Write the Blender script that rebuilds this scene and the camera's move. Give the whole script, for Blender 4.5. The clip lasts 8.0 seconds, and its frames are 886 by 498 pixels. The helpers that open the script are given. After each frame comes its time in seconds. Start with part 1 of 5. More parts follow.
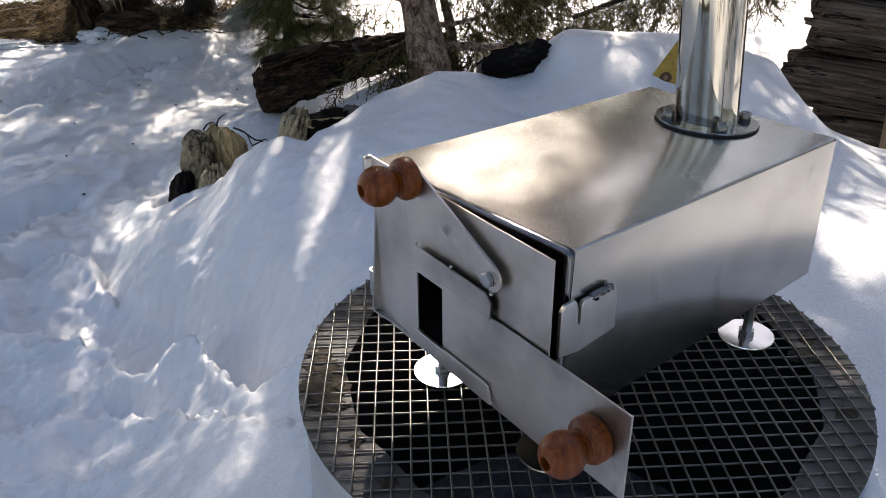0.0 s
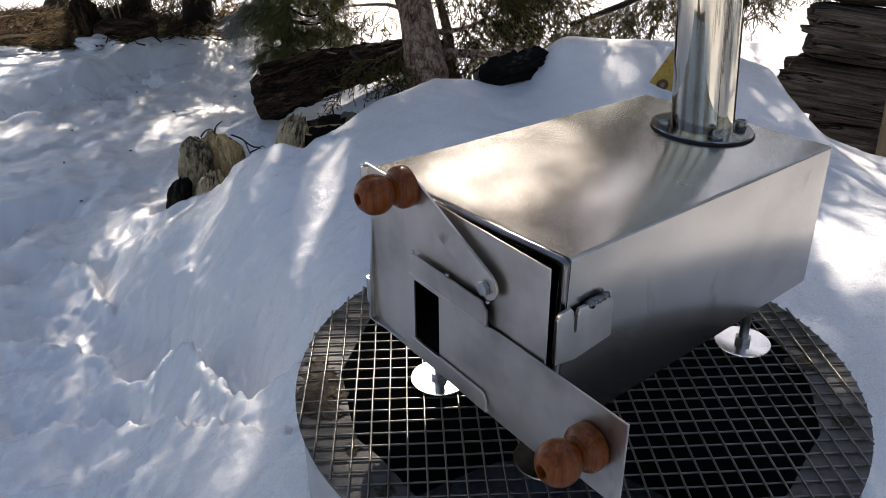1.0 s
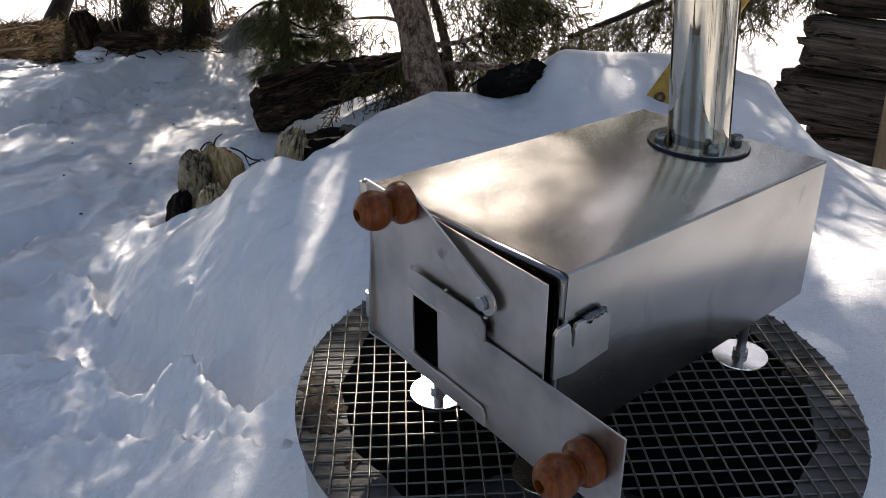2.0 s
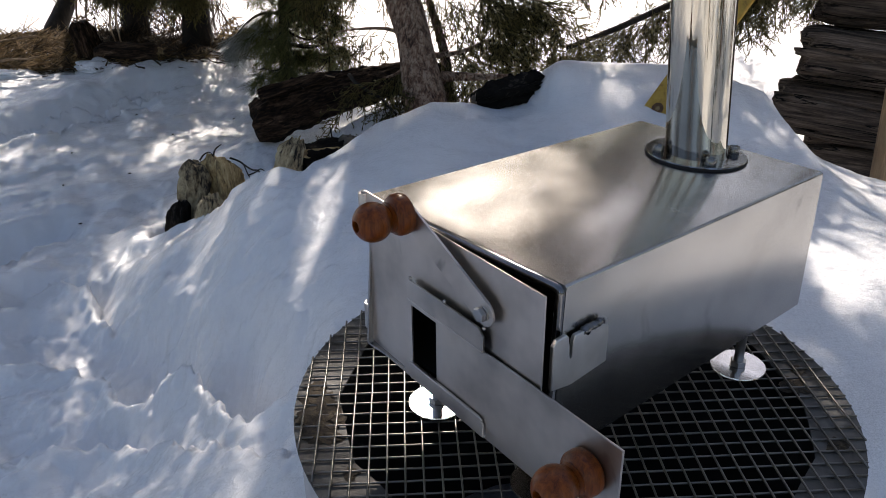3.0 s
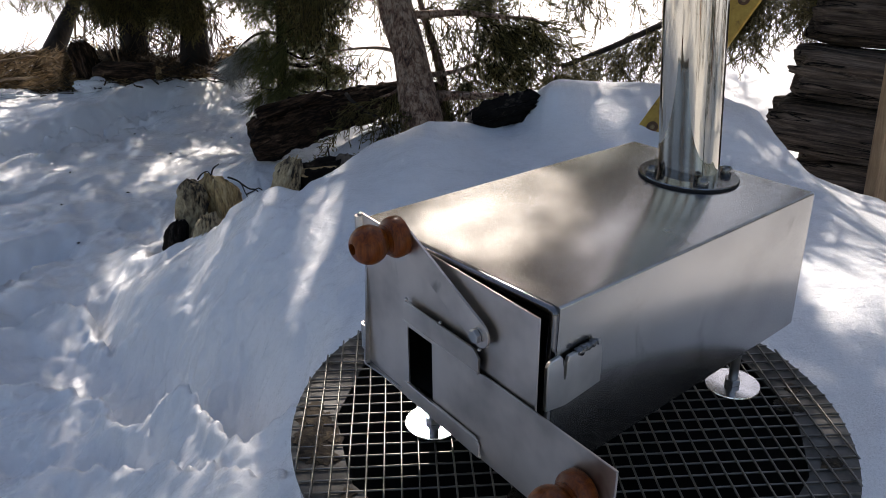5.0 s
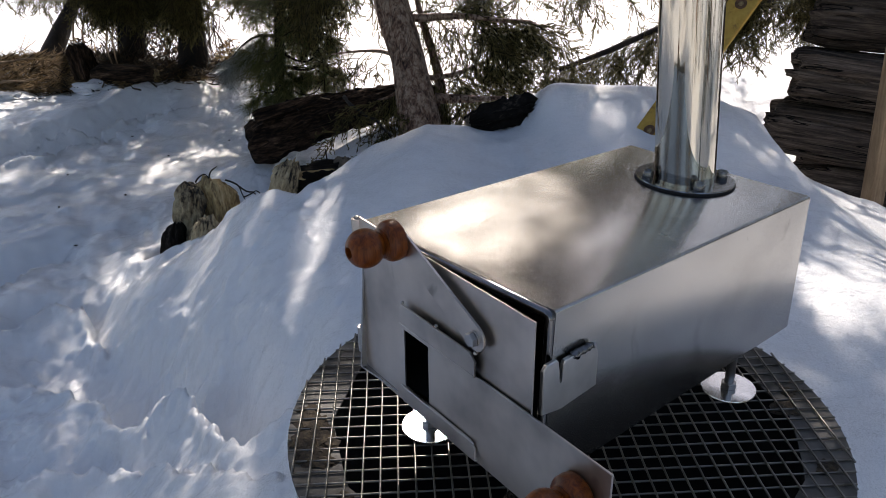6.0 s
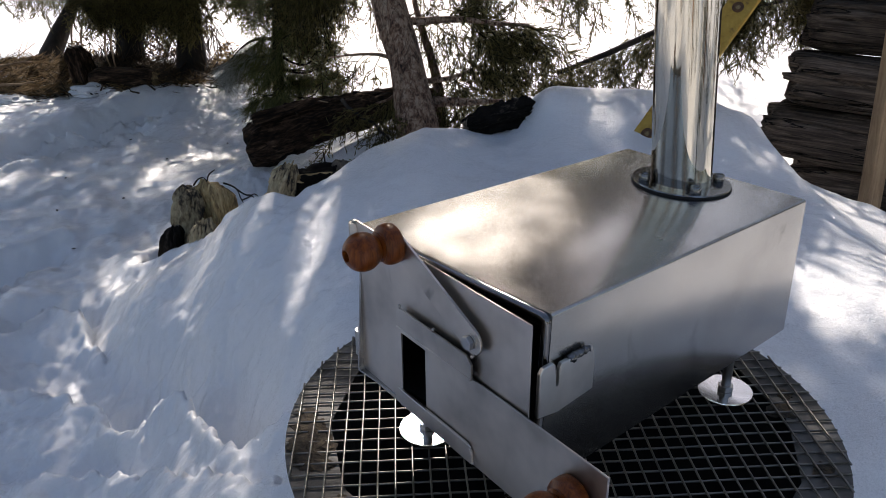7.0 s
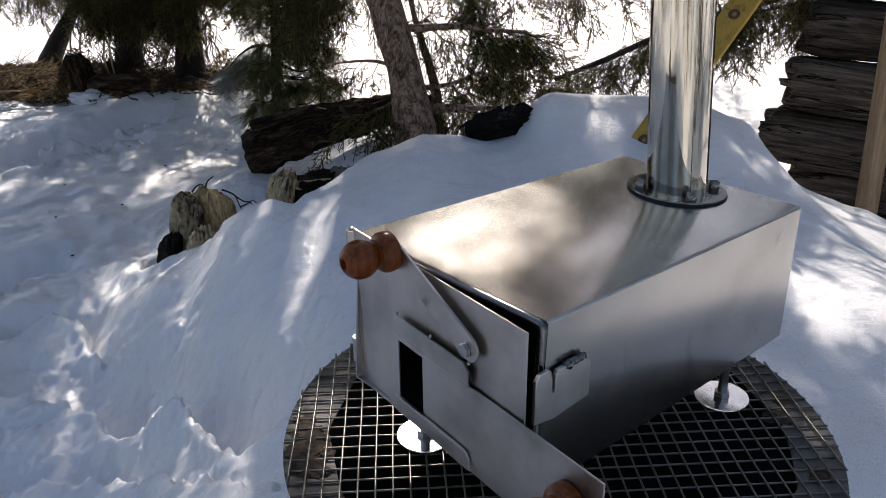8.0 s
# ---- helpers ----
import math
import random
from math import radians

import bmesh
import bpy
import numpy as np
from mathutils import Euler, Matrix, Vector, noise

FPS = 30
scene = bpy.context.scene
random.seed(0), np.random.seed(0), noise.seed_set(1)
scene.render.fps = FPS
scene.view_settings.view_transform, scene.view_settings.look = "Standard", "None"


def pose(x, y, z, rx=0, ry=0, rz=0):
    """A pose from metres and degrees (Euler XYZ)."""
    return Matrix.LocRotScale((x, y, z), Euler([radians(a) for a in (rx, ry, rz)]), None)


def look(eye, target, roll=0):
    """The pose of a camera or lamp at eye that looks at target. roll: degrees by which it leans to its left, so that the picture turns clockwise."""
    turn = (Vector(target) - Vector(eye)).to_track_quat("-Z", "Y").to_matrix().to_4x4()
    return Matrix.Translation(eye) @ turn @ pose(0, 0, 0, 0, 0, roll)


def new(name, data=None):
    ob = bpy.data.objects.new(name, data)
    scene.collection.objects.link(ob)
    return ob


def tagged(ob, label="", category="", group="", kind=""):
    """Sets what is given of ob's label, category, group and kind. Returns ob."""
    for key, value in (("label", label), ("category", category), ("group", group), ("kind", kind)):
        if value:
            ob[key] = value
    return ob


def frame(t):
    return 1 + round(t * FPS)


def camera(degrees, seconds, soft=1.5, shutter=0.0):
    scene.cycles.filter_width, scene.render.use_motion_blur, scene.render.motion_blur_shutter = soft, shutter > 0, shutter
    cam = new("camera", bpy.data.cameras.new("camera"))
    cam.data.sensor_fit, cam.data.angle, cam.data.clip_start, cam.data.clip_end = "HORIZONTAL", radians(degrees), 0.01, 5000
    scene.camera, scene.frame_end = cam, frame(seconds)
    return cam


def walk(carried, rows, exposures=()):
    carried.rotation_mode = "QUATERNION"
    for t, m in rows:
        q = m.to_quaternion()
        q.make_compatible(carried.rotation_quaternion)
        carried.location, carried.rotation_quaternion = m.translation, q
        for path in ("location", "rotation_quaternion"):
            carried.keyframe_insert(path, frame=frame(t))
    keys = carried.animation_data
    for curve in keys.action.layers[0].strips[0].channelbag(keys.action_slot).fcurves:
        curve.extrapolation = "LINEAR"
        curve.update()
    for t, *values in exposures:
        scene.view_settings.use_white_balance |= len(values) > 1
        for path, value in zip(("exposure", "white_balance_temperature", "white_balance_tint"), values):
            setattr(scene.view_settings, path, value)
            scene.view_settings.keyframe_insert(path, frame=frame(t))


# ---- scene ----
# ---------------------------------------------------------------- camera
cam = camera(56.0, 8.0, soft=0.6)
PATH = [
    (0.0, -0.1123, -0.5832, 0.4175, 0.000, -28.098, -0.588),
    (0.5, -0.1119, -0.5832, 0.4177, -0.111, -27.882, -0.537),
    (1.0, -0.1114, -0.5836, 0.4191, -0.167, -27.676, -0.526),
    (1.5, -0.1111, -0.5848, 0.4218, -0.197, -27.322, -0.588),
    (3.0, -0.1107, -0.5879, 0.4265, -0.335, -26.330, -0.565),
    (3.5, -0.1107, -0.5887, 0.4279, -0.383, -26.058, -0.543),
    (4.0, -0.1102, -0.5900, 0.4299, -0.430, -25.797, -0.615),
    (4.5, -0.1097, -0.5913, 0.4316, -0.488, -25.446, -0.673),
    (6.0, -0.1080, -0.5928, 0.4338, -0.671, -25.039, -0.560),
    (6.5, -0.1073, -0.5931, 0.4339, -0.745, -24.940, -0.477),
    (7.0, -0.1070, -0.5941, 0.4350, -0.789, -24.855, -0.539),
    (7.5, -0.1063, -0.5950, 0.4360, -0.819, -24.773, -0.611),
    (8.0, -0.1056, -0.5967, 0.4377, -0.881, -24.475, -0.593),
]
walk(cam, [(t, pose(x, y, z, 90 + pitch, 0, yaw) @ pose(0, 0, 0, 0, 0, roll)) for t, x, y, z, yaw, pitch, roll in PATH],
     exposures=[(0.0, 0.87, 7650, 16), (1.0, 0.72, 7600, 16), (1.5, 0.63, 7600, 16), (3.0, 0.52, 7450, 16), (4.5, 0.46, 7350, 16), (8.0, 0.42, 7300, 16)])

# ---------------------------------------------------------------- daylight
SUN_ELEVATION, SUN_AZIMUTH = 38.0, 0.0        # degrees; azimuth clockwise from +y
world = bpy.data.worlds.new("daylight")
scene.world = world
world.use_nodes = True
wn, wl = world.node_tree.nodes, world.node_tree.links
sky = wn.new("ShaderNodeTexSky")
sky.sky_type = "NISHITA"
sky.sun_disc = False
sky.sun_elevation = radians(SUN_ELEVATION)
sky.sun_rotation = radians(SUN_AZIMUTH)
wn["Background"].inputs["Strength"].default_value = 0.15
wl.new(sky.outputs["Color"], wn["Background"].inputs["Color"])
sun_data = bpy.data.lights.new("sun", "SUN")
sun_data.energy, sun_data.angle, sun_data.color = 4.8, radians(0.7), (1.0, 0.98, 0.94)
sun = new("sun", sun_data)
sun_dir = Vector((math.sin(radians(SUN_AZIMUTH)) * math.cos(radians(SUN_ELEVATION)),
                  math.cos(radians(SUN_AZIMUTH)) * math.cos(radians(SUN_ELEVATION)), math.sin(radians(SUN_ELEVATION))))
sun.matrix_world = look(sun_dir * 20, (0, 0, 0))


# ---------------------------------------------------------------- materials
def material(name):
    m = bpy.data.materials.new(name)
    m.use_nodes = True
    nt = m.node_tree
    return m, nt, nt.nodes["Principled BSDF"]


def node(nt, kind, **inputs):
    n = nt.nodes.new(kind)
    for key, value in inputs.items():
        n.inputs[key.replace("_", " ")].default_value = value
    return n


def coords(nt, scale=(1, 1, 1), rot=(0, 0, 0)):
    tc = nt.nodes.new("ShaderNodeTexCoord")
    mp = nt.nodes.new("ShaderNodeMapping")
    mp.inputs["Scale"].default_value = scale
    mp.inputs["Rotation"].default_value = rot
    nt.links.new(tc.outputs["Object"], mp.inputs["Vector"])
    return mp.outputs["Vector"]


def noise_tex(nt, vec, scale, detail=4.0, rough=0.6, distort=0.0):
    n = node(nt, "ShaderNodeTexNoise", Scale=scale, Detail=detail, Roughness=rough, Distortion=distort)
    nt.links.new(vec, n.inputs["Vector"])
    return n.outputs["Fac"]


def ramp(nt, fac, stops):
    r = nt.nodes.new("ShaderNodeValToRGB")
    el = r.color_ramp.elements
    el[0].position, el[0].color = stops[0][0], (*stops[0][1], 1)
    el[1].position, el[1].color = stops[-1][0], (*stops[-1][1], 1)
    for pos, col in stops[1:-1]:
        e = el.new(pos)
        e.color = (*col, 1)
    nt.links.new(fac, r.inputs["Fac"])
    return r.outputs["Color"]


def grey(v):
    return (v, v, v)


def bump(nt, height, strength, distance, normal=None):
    b = node(nt, "ShaderNodeBump", Strength=strength, Distance=distance)
    nt.links.new(height, b.inputs["Height"])
    if normal:
        nt.links.new(normal, b.inputs["Normal"])
    return b.outputs["Normal"]


def surface(name, base, scale, roughness=(0.6, 0.9), bump_mm=1.0, stretch=(1, 1, 1), fine=4.0, metal=0.0, random_tint=0.0, spec=0.5):
    """A two-scale procedural surface: base is a list of ramp stops over a coarse noise, with a finer grain over it."""
    m, nt, p = material(name)
    v = coords(nt, stretch)
    coarse = noise_tex(nt, v, scale, 5, 0.6, 0.3)
    grain = noise_tex(nt, v, scale * fine, 6, 0.7)
    mix = node(nt, "ShaderNodeMix")
    mix.inputs[0].default_value = 0.45
    nt.links.new(coarse, mix.inputs[2])
    nt.links.new(grain, mix.inputs[3])
    col = ramp(nt, mix.outputs[0], base)
    if random_tint:
        info = nt.nodes.new("ShaderNodeObjectInfo")
        hsv = nt.nodes.new("ShaderNodeHueSaturation")
        mr = node(nt, "ShaderNodeMapRange")
        mr.inputs[3].default_value, mr.inputs[4].default_value = 1 - random_tint, 1 + random_tint
        nt.links.new(info.outputs["Random"], mr.inputs[0])
        nt.links.new(mr.outputs[0], hsv.inputs["Value"])
        nt.links.new(col, hsv.inputs["Color"])
        col = hsv.outputs["Color"]
    nt.links.new(col, p.inputs["Base Color"])
    rr = ramp(nt, grain, [(0.3, grey(roughness[0])), (0.7, grey(roughness[1]))])
    nt.links.new(rr, p.inputs["Roughness"])
    p.inputs["Metallic"].default_value = metal
    p.inputs["Specular IOR Level"].default_value = spec
    nt.links.new(bump(nt, mix.outputs[0], 1.0, bump_mm / 1000), p.inputs["Normal"])
    return m


def snow_material():
    m, nt, p = material("snow")
    v = coords(nt)
    broad = noise_tex(nt, v, 3.0, 4, 0.55)
    nt.links.new(ramp(nt, broad, [(0.3, (0.80, 0.83, 0.87)), (0.7, (0.90, 0.91, 0.92))]), p.inputs["Base Color"])
    crust = noise_tex(nt, v, 48, 8, 0.78)
    grains = noise_tex(nt, v, 420, 3, 0.7)
    nrm = bump(nt, crust, 0.55, 0.011)
    nrm = bump(nt, grains, 0.45, 0.0016, nrm)
    nt.links.new(nrm, p.inputs["Normal"])
    nt.links.new(ramp(nt, grains, [(0.36, grey(0.14)), (0.56, grey(0.6))]), p.inputs["Roughness"])
    p.inputs["Specular IOR Level"].default_value = 0.5
    # ice grains that glint in the sun: each one tilts its own way
    cells = node(nt, "ShaderNodeTexVoronoi", Scale=1000.0)
    nt.links.new(v, cells.inputs["Vector"])
    geo = nt.nodes.new("ShaderNodeNewGeometry")
    tilt = nt.nodes.new("ShaderNodeVectorMath")
    tilt.operation = "MULTIPLY_ADD"
    nt.links.new(cells.outputs["Color"], tilt.inputs[0])
    tilt.inputs[1].default_value = (1.5, 1.5, 1.5)
    tilt.inputs[2].default_value = (-0.75, -0.75, -0.75)
    add = nt.nodes.new("ShaderNodeVectorMath")
    add.operation = "ADD"
    nt.links.new(geo.outputs["Normal"], add.inputs[0])
    nt.links.new(tilt.outputs[0], add.inputs[1])
    unit = nt.nodes.new("ShaderNodeVectorMath")
    unit.operation = "NORMALIZE"
    nt.links.new(add.outputs[0], unit.inputs[0])
    nt.links.new(unit.outputs[0], p.inputs["Coat Normal"])
    p.inputs["Coat Weight"].default_value = 0.8
    p.inputs["Coat Roughness"].default_value = 0.24
    return m


def steel_material(name, stretch, rough, tint=(0.46, 0.45, 0.43), smudge=0.12, bump_mm=0.02, wave=0.002, dirty=1.0, polish=0.0):
    m, nt, p = material(name)
    v = coords(nt, stretch)
    flat = coords(nt)
    brush = noise_tex(nt, v, 60, 3, 0.5)
    stain = noise_tex(nt, flat, 22, 4, 0.6, 0.3)
    dirt = noise_tex(nt, flat, 11, 4, 0.55)
    broad = noise_tex(nt, flat, 7, 2, 0.4)
    p.inputs["Metallic"].default_value = 1.0
    add = nt.nodes.new("ShaderNodeMath")
    add.operation = "MULTIPLY_ADD"
    add.inputs[1].default_value = smudge
    add.inputs[2].default_value = rough - smudge / 2
    mixed = node(nt, "ShaderNodeMix")
    mixed.inputs[0].default_value = 0.35
    nt.links.new(stain, mixed.inputs[2])
    nt.links.new(brush, mixed.inputs[3])
    nt.links.new(mixed.outputs[0], add.inputs[0])
    nt.links.new(add.outputs[0], p.inputs["Roughness"])
    base = ramp(nt, dirt, [(0.34, tuple(c * (1 - 0.28 * dirty) for c in tint)), (0.50, tint), (0.66, tuple(c * (1 + 0.12 * dirty) for c in tint))])
    # a few small dark drips and smears
    spots = ramp(nt, noise_tex(nt, coords(nt, (1, 1, 0.45)), 34, 3, 0.55, 0.4), [(0.67, grey(1.0)), (0.76, grey(0.60))])
    smear = nt.nodes.new("ShaderNodeMix")
    smear.data_type, smear.blend_type = "RGBA", "MULTIPLY"
    smear.inputs[0].default_value = 1.0
    nt.links.new(base, smear.inputs[6])
    nt.links.new(spots, smear.inputs[7])
    nt.links.new(smear.outputs[2], p.inputs["Base Color"])
    nrm = bump(nt, broad, 0.7, wave, bump(nt, brush, 0.25, bump_mm / 1000))
    nt.links.new(nrm, p.inputs["Normal"])
    if polish:
        clear = nt.nodes.new("ShaderNodeBsdfPrincipled")
        clear.inputs["Metallic"].default_value = 1.0
        clear.inputs["Roughness"].default_value = 0.135
        nt.links.new(smear.outputs[2], clear.inputs["Base Color"])
        nt.links.new(nrm, clear.inputs["Normal"])
        both = nt.nodes.new("ShaderNodeMixShader")
        nt.links.new(ramp(nt, stain, [(0.35, grey(polish * 1.35)), (0.65, grey(polish * 0.65))]), both.inputs[0])
        nt.links.new(p.outputs[0], both.inputs[1])
        nt.links.new(clear.outputs[0], both.inputs[2])
        nt.links.new(both.outputs[0], nt.nodes["Material Output"].inputs["Surface"])
    return m


def foliage_material(name, a, b, through_light=0.35):
    m, nt, p = material(name)
    geo = nt.nodes.new("ShaderNodeNewGeometry")
    col = ramp(nt, geo.outputs["Random Per Island"], [(0.0, a), (1.0, b)])
    nt.links.new(col, p.inputs["Base Color"])
    p.inputs["Roughness"].default_value = 0.6
    p.inputs["Specular IOR Level"].default_value = 0.2
    thin = nt.nodes.new("ShaderNodeBsdfTranslucent")
    nt.links.new(col, thin.inputs["Color"])
    mix = nt.nodes.new("ShaderNodeMixShader")
    mix.inputs[0].default_value = through_light
    nt.links.new(p.outputs[0], mix.inputs[1])
    nt.links.new(thin.outputs[0], mix.inputs[2])
    nt.links.new(mix.outputs[0], nt.nodes["Material Output"].inputs["Surface"])
    return m


def wood_material(name, dark, light, along="y", ring=90, rough=0.5, bump_mm=0.4):
    m, nt, p = material(name)
    st = {"x": (0.06, 1, 1), "y": (1, 0.08, 1), "z": (1, 1, 0.08)}[along]
    v = coords(nt, st)
    grain = noise_tex(nt, v, ring, 6, 0.7, 0.6)
    patch = noise_tex(nt, coords(nt), 14, 4, 0.6)
    mix = node(nt, "ShaderNodeMix")
    mix.inputs[0].default_value = 0.35
    nt.links.new(grain, mix.inputs[2])
    nt.links.new(patch, mix.inputs[3])
    mid = tuple((x + y) / 2 for x, y in zip(dark, light))
    nt.links.new(ramp(nt, mix.outputs[0], [(0.37, dark), (0.5, mid), (0.63, light)]), p.inputs["Base Color"])
    p.inputs["Roughness"].default_value = rough
    nt.links.new(bump(nt, grain, 0.8, bump_mm / 1000), p.inputs["Normal"])
    return m


def bark_material():
    """Flaky plates with dark cracks between them."""
    m, nt, p = material("bark")
    v = coords(nt, (1, 1, 0.30))
    warp = noise_tex(nt, v, 30, 4, 0.6)
    shift = nt.nodes.new("ShaderNodeVectorMath")
    shift.operation = "MULTIPLY_ADD"
    nt.links.new(warp, shift.inputs[0])
    shift.inputs[1].default_value = (0.09, 0.09, 0.05)
    nt.links.new(v, shift.inputs[2])
    vor = node(nt, "ShaderNodeTexVoronoi", Scale=52.0)
    vor.feature = "DISTANCE_TO_EDGE"
    nt.links.new(shift.outputs[0], vor.inputs["Vector"])
    fine = noise_tex(nt, coords(nt), 90, 5, 0.7)
    plate = ramp(nt, noise_tex(nt, coords(nt, (1, 1, 0.5)), 85, 5, 0.75, 0.5), [(0.35, (0.045, 0.020, 0.012)), (0.45, (0.17, 0.095, 0.060)), (0.53, (0.30, 0.205, 0.145)), (0.68, (0.41, 0.315, 0.24))])
    gap = ramp(nt, vor.outputs["Distance"], [(0.0, grey(0.16)), (0.06, grey(1.0))])
    mul = nt.nodes.new("ShaderNodeMix")
    mul.data_type, mul.blend_type = "RGBA", "MULTIPLY"
    mul.inputs[0].default_value = 0.75
    nt.links.new(plate, mul.inputs[6])
    nt.links.new(gap, mul.inputs[7])
    nt.links.new(mul.outputs[2], p.inputs["Base Color"])
    p.inputs["Roughness"].default_value = 0.88
    n1 = bump(nt, gap, 0.6, 0.006)
    nt.links.new(bump(nt, fine, 0.9, 0.008, n1), p.inputs["Normal"])
    return m


def timber_material():
    """Grey weathered softwood with long dark drying cracks along the grain."""
    m, nt, p = material("grey_weathered_timber")
    grain = noise_tex(nt, coords(nt, (0.05, 1, 1)), 120, 6, 0.7, 0.2)
    crack = noise_tex(nt, coords(nt, (0.07, 1, 1)), 10, 5, 0.55, 0.3)
    patch = noise_tex(nt, coords(nt, (0.5, 1, 1)), 9, 4, 0.6)
    col = ramp(nt, grain, [(0.30, (0.030, 0.022, 0.017)), (0.48, (0.082, 0.062, 0.048)), (0.66, (0.19, 0.150, 0.118))])
    line = ramp(nt, crack, [(0.492, grey(1.0)), (0.4975, grey(0.04)), (0.5025, grey(0.04)), (0.508, grey(1.0))])
    worn = ramp(nt, patch, [(0.36, grey(0.62)), (0.62, grey(1.2))])
    info = nt.nodes.new("ShaderNodeObjectInfo")
    tone = ramp(nt, info.outputs["Random"], [(0.0, grey(0.6)), (1.0, grey(1.15))])
    for layer in (line, worn, tone):
        mul = nt.nodes.new("ShaderNodeMix")
        mul.data_type, mul.blend_type = "RGBA", "MULTIPLY"
        mul.inputs[0].default_value = 1.0
        nt.links.new(col, mul.inputs[6])
        nt.links.new(layer, mul.inputs[7])
        col = mul.outputs[2]
    nt.links.new(col, p.inputs["Base Color"])
    p.inputs["Roughness"].default_value = 0.92
    p.inputs["Specular IOR Level"].default_value = 0.2
    nt.links.new(bump(nt, line, 1.0, 0.012, bump(nt, grain, 0.9, 0.004)), p.inputs["Normal"])
    return m


SNOW = snow_material()
STEEL_TOP = steel_material("brushed_steel", (1, 6, 1), 0.26, tint=(0.428, 0.412, 0.393), smudge=0.08, bump_mm=0.006, wave=0.0005, dirty=0.6, polish=0.32)
STEEL_DOOR = steel_material("rolled_steel", (10, 1, 1), 0.36, (0.58, 0.53, 0.48), 0.24, 0.04, 0.0010, 1.3)
STEEL_PIPE = steel_material("polished_steel", (14, 14, 1), 0.055, (0.66, 0.605, 0.51), 0.03, 0.002, 0.0002, 0.3)
STEEL_FOOT = steel_material("bright_steel", (1, 1, 1), 0.16, (0.7, 0.7, 0.7), 0.05, 0.005)
STEEL_BOLT = steel_material("zinc_steel", (1, 1, 1), 0.30, (0.46, 0.45, 0.44), 0.14, 0.02)
STEEL_CATCH = steel_material("scuffed_plate_steel", (1, 12, 1), 0.36, (0.62, 0.605, 0.57), 0.25, 0.06)
STEEL_DARK = steel_material("dark_polished_steel", (1, 1, 1), 0.13, (0.19, 0.19, 0.195), 0.06, 0.01)
WIRE = steel_material("galvanised_wire", (1, 1, 1), 0.40, (0.18, 0.172, 0.16), 0.2, 0.05)
DRUM = surface("galvanised_drum", [(0.3, (0.42, 0.43, 0.44)), (0.5, (0.50, 0.51, 0.52)), (0.7, (0.56, 0.57, 0.58))], 18, (0.35, 0.6), 0.2, metal=0.8)
RING = surface("sooty_ring", [(0.38, (0.015, 0.013, 0.011)), (0.48, (0.055, 0.051, 0.045)), (0.64, (0.13, 0.126, 0.115))], 13, (0.45, 0.8), 0.5)
DIRT = surface("ash_dirt", [(0.35, (0.008, 0.005, 0.003)), (0.5, (0.035, 0.024, 0.013)), (0.65, (0.09, 0.065, 0.035))], 120, (0.85, 0.98), 1.5)
ASH = surface("grey_ash", [(0.35, (0.08, 0.084, 0.092)), (0.5, (0.16, 0.168, 0.18)), (0.65, (0.24, 0.25, 0.26))], 40, (0.85, 1.0), 2)
SOOT = surface("soot", [(0.3, (0.006, 0.006, 0.006)), (0.7, (0.02, 0.019, 0.018))], 20, (0.8, 1.0), 0.5)
KNOB = wood_material("oiled_wood", (0.060, 0.0105, 0.0012), (0.25, 0.060, 0.006), "y", 300, 0.30, 0.15)
KNOB.node_tree.nodes["Principled BSDF"].inputs["Specular IOR Level"].default_value = 0.28
ROTTEN = surface("rotten_dark_wood", [(0.38, (0.003, 0.0022, 0.0018)), (0.48, (0.022, 0.013, 0.008)), (0.58, (0.075, 0.045, 0.028)), (0.70, (0.20, 0.135, 0.088))], 52, (0.85, 1.0), 9, (1, 0.16, 1), spec=0.15)
CHAR = surface("charred_wood", [(0.4, (0.004, 0.0035, 0.003)), (0.57, (0.012, 0.010, 0.008)), (0.66, (0.06, 0.050, 0.042)), (0.74, (0.20, 0.18, 0.16))], 30, (0.8, 1.0), 6, (1, 0.5, 1), spec=0.12)
OLDWOOD = surface("dark_old_wood", [(0.34, (0.02, 0.015, 0.011)), (0.5, (0.09, 0.072, 0.055)), (0.62, (0.17, 0.14, 0.11)), (0.75, (0.34, 0.30, 0.25))], 34, (0.75, 0.95), 6, (1, 0.4, 1))
LOGBARK = surface("frosty_log_bark", [(0.39, (0.006, 0.0045, 0.003)), (0.455, (0.045, 0.032, 0.019)), (0.50, (0.19, 0.145, 0.085)), (0.61, (0.42, 0.35, 0.22))], 30, (0.75, 0.95), 6, (1, 0.5, 1))
FLAKED = surface("flaked_pale_bark", [(0.40, (0.010, 0.008, 0.005)), (0.45, (0.12, 0.09, 0.055)), (0.485, (0.33, 0.26, 0.155)), (0.60, (0.54, 0.45, 0.29))], 32, (0.75, 0.95), 6, (1, 0.5, 1))
PALEWOOD = surface("weathered_split_wood", [(0.36, (0.030, 0.018, 0.010)), (0.44, (0.16, 0.105, 0.048)), (0.53, (0.42, 0.30, 0.14)), (0.64, (0.62, 0.50, 0.29))], 40, (0.7, 0.9), 5, (1, 0.3, 1))
BARK = bark_material()
DARKBARK = surface("dark_bark", [(0.36, (0.006, 0.0045, 0.0035)), (0.5, (0.024, 0.018, 0.013)), (0.7, (0.06, 0.045, 0.034))], 24, (0.8, 0.95), 6, (1, 1, 0.3))
TIMBER = timber_material()
STAKE = wood_material("tan_timber", (0.16, 0.10, 0.055), (0.36, 0.25, 0.15), "z", 70, 0.75, 1)
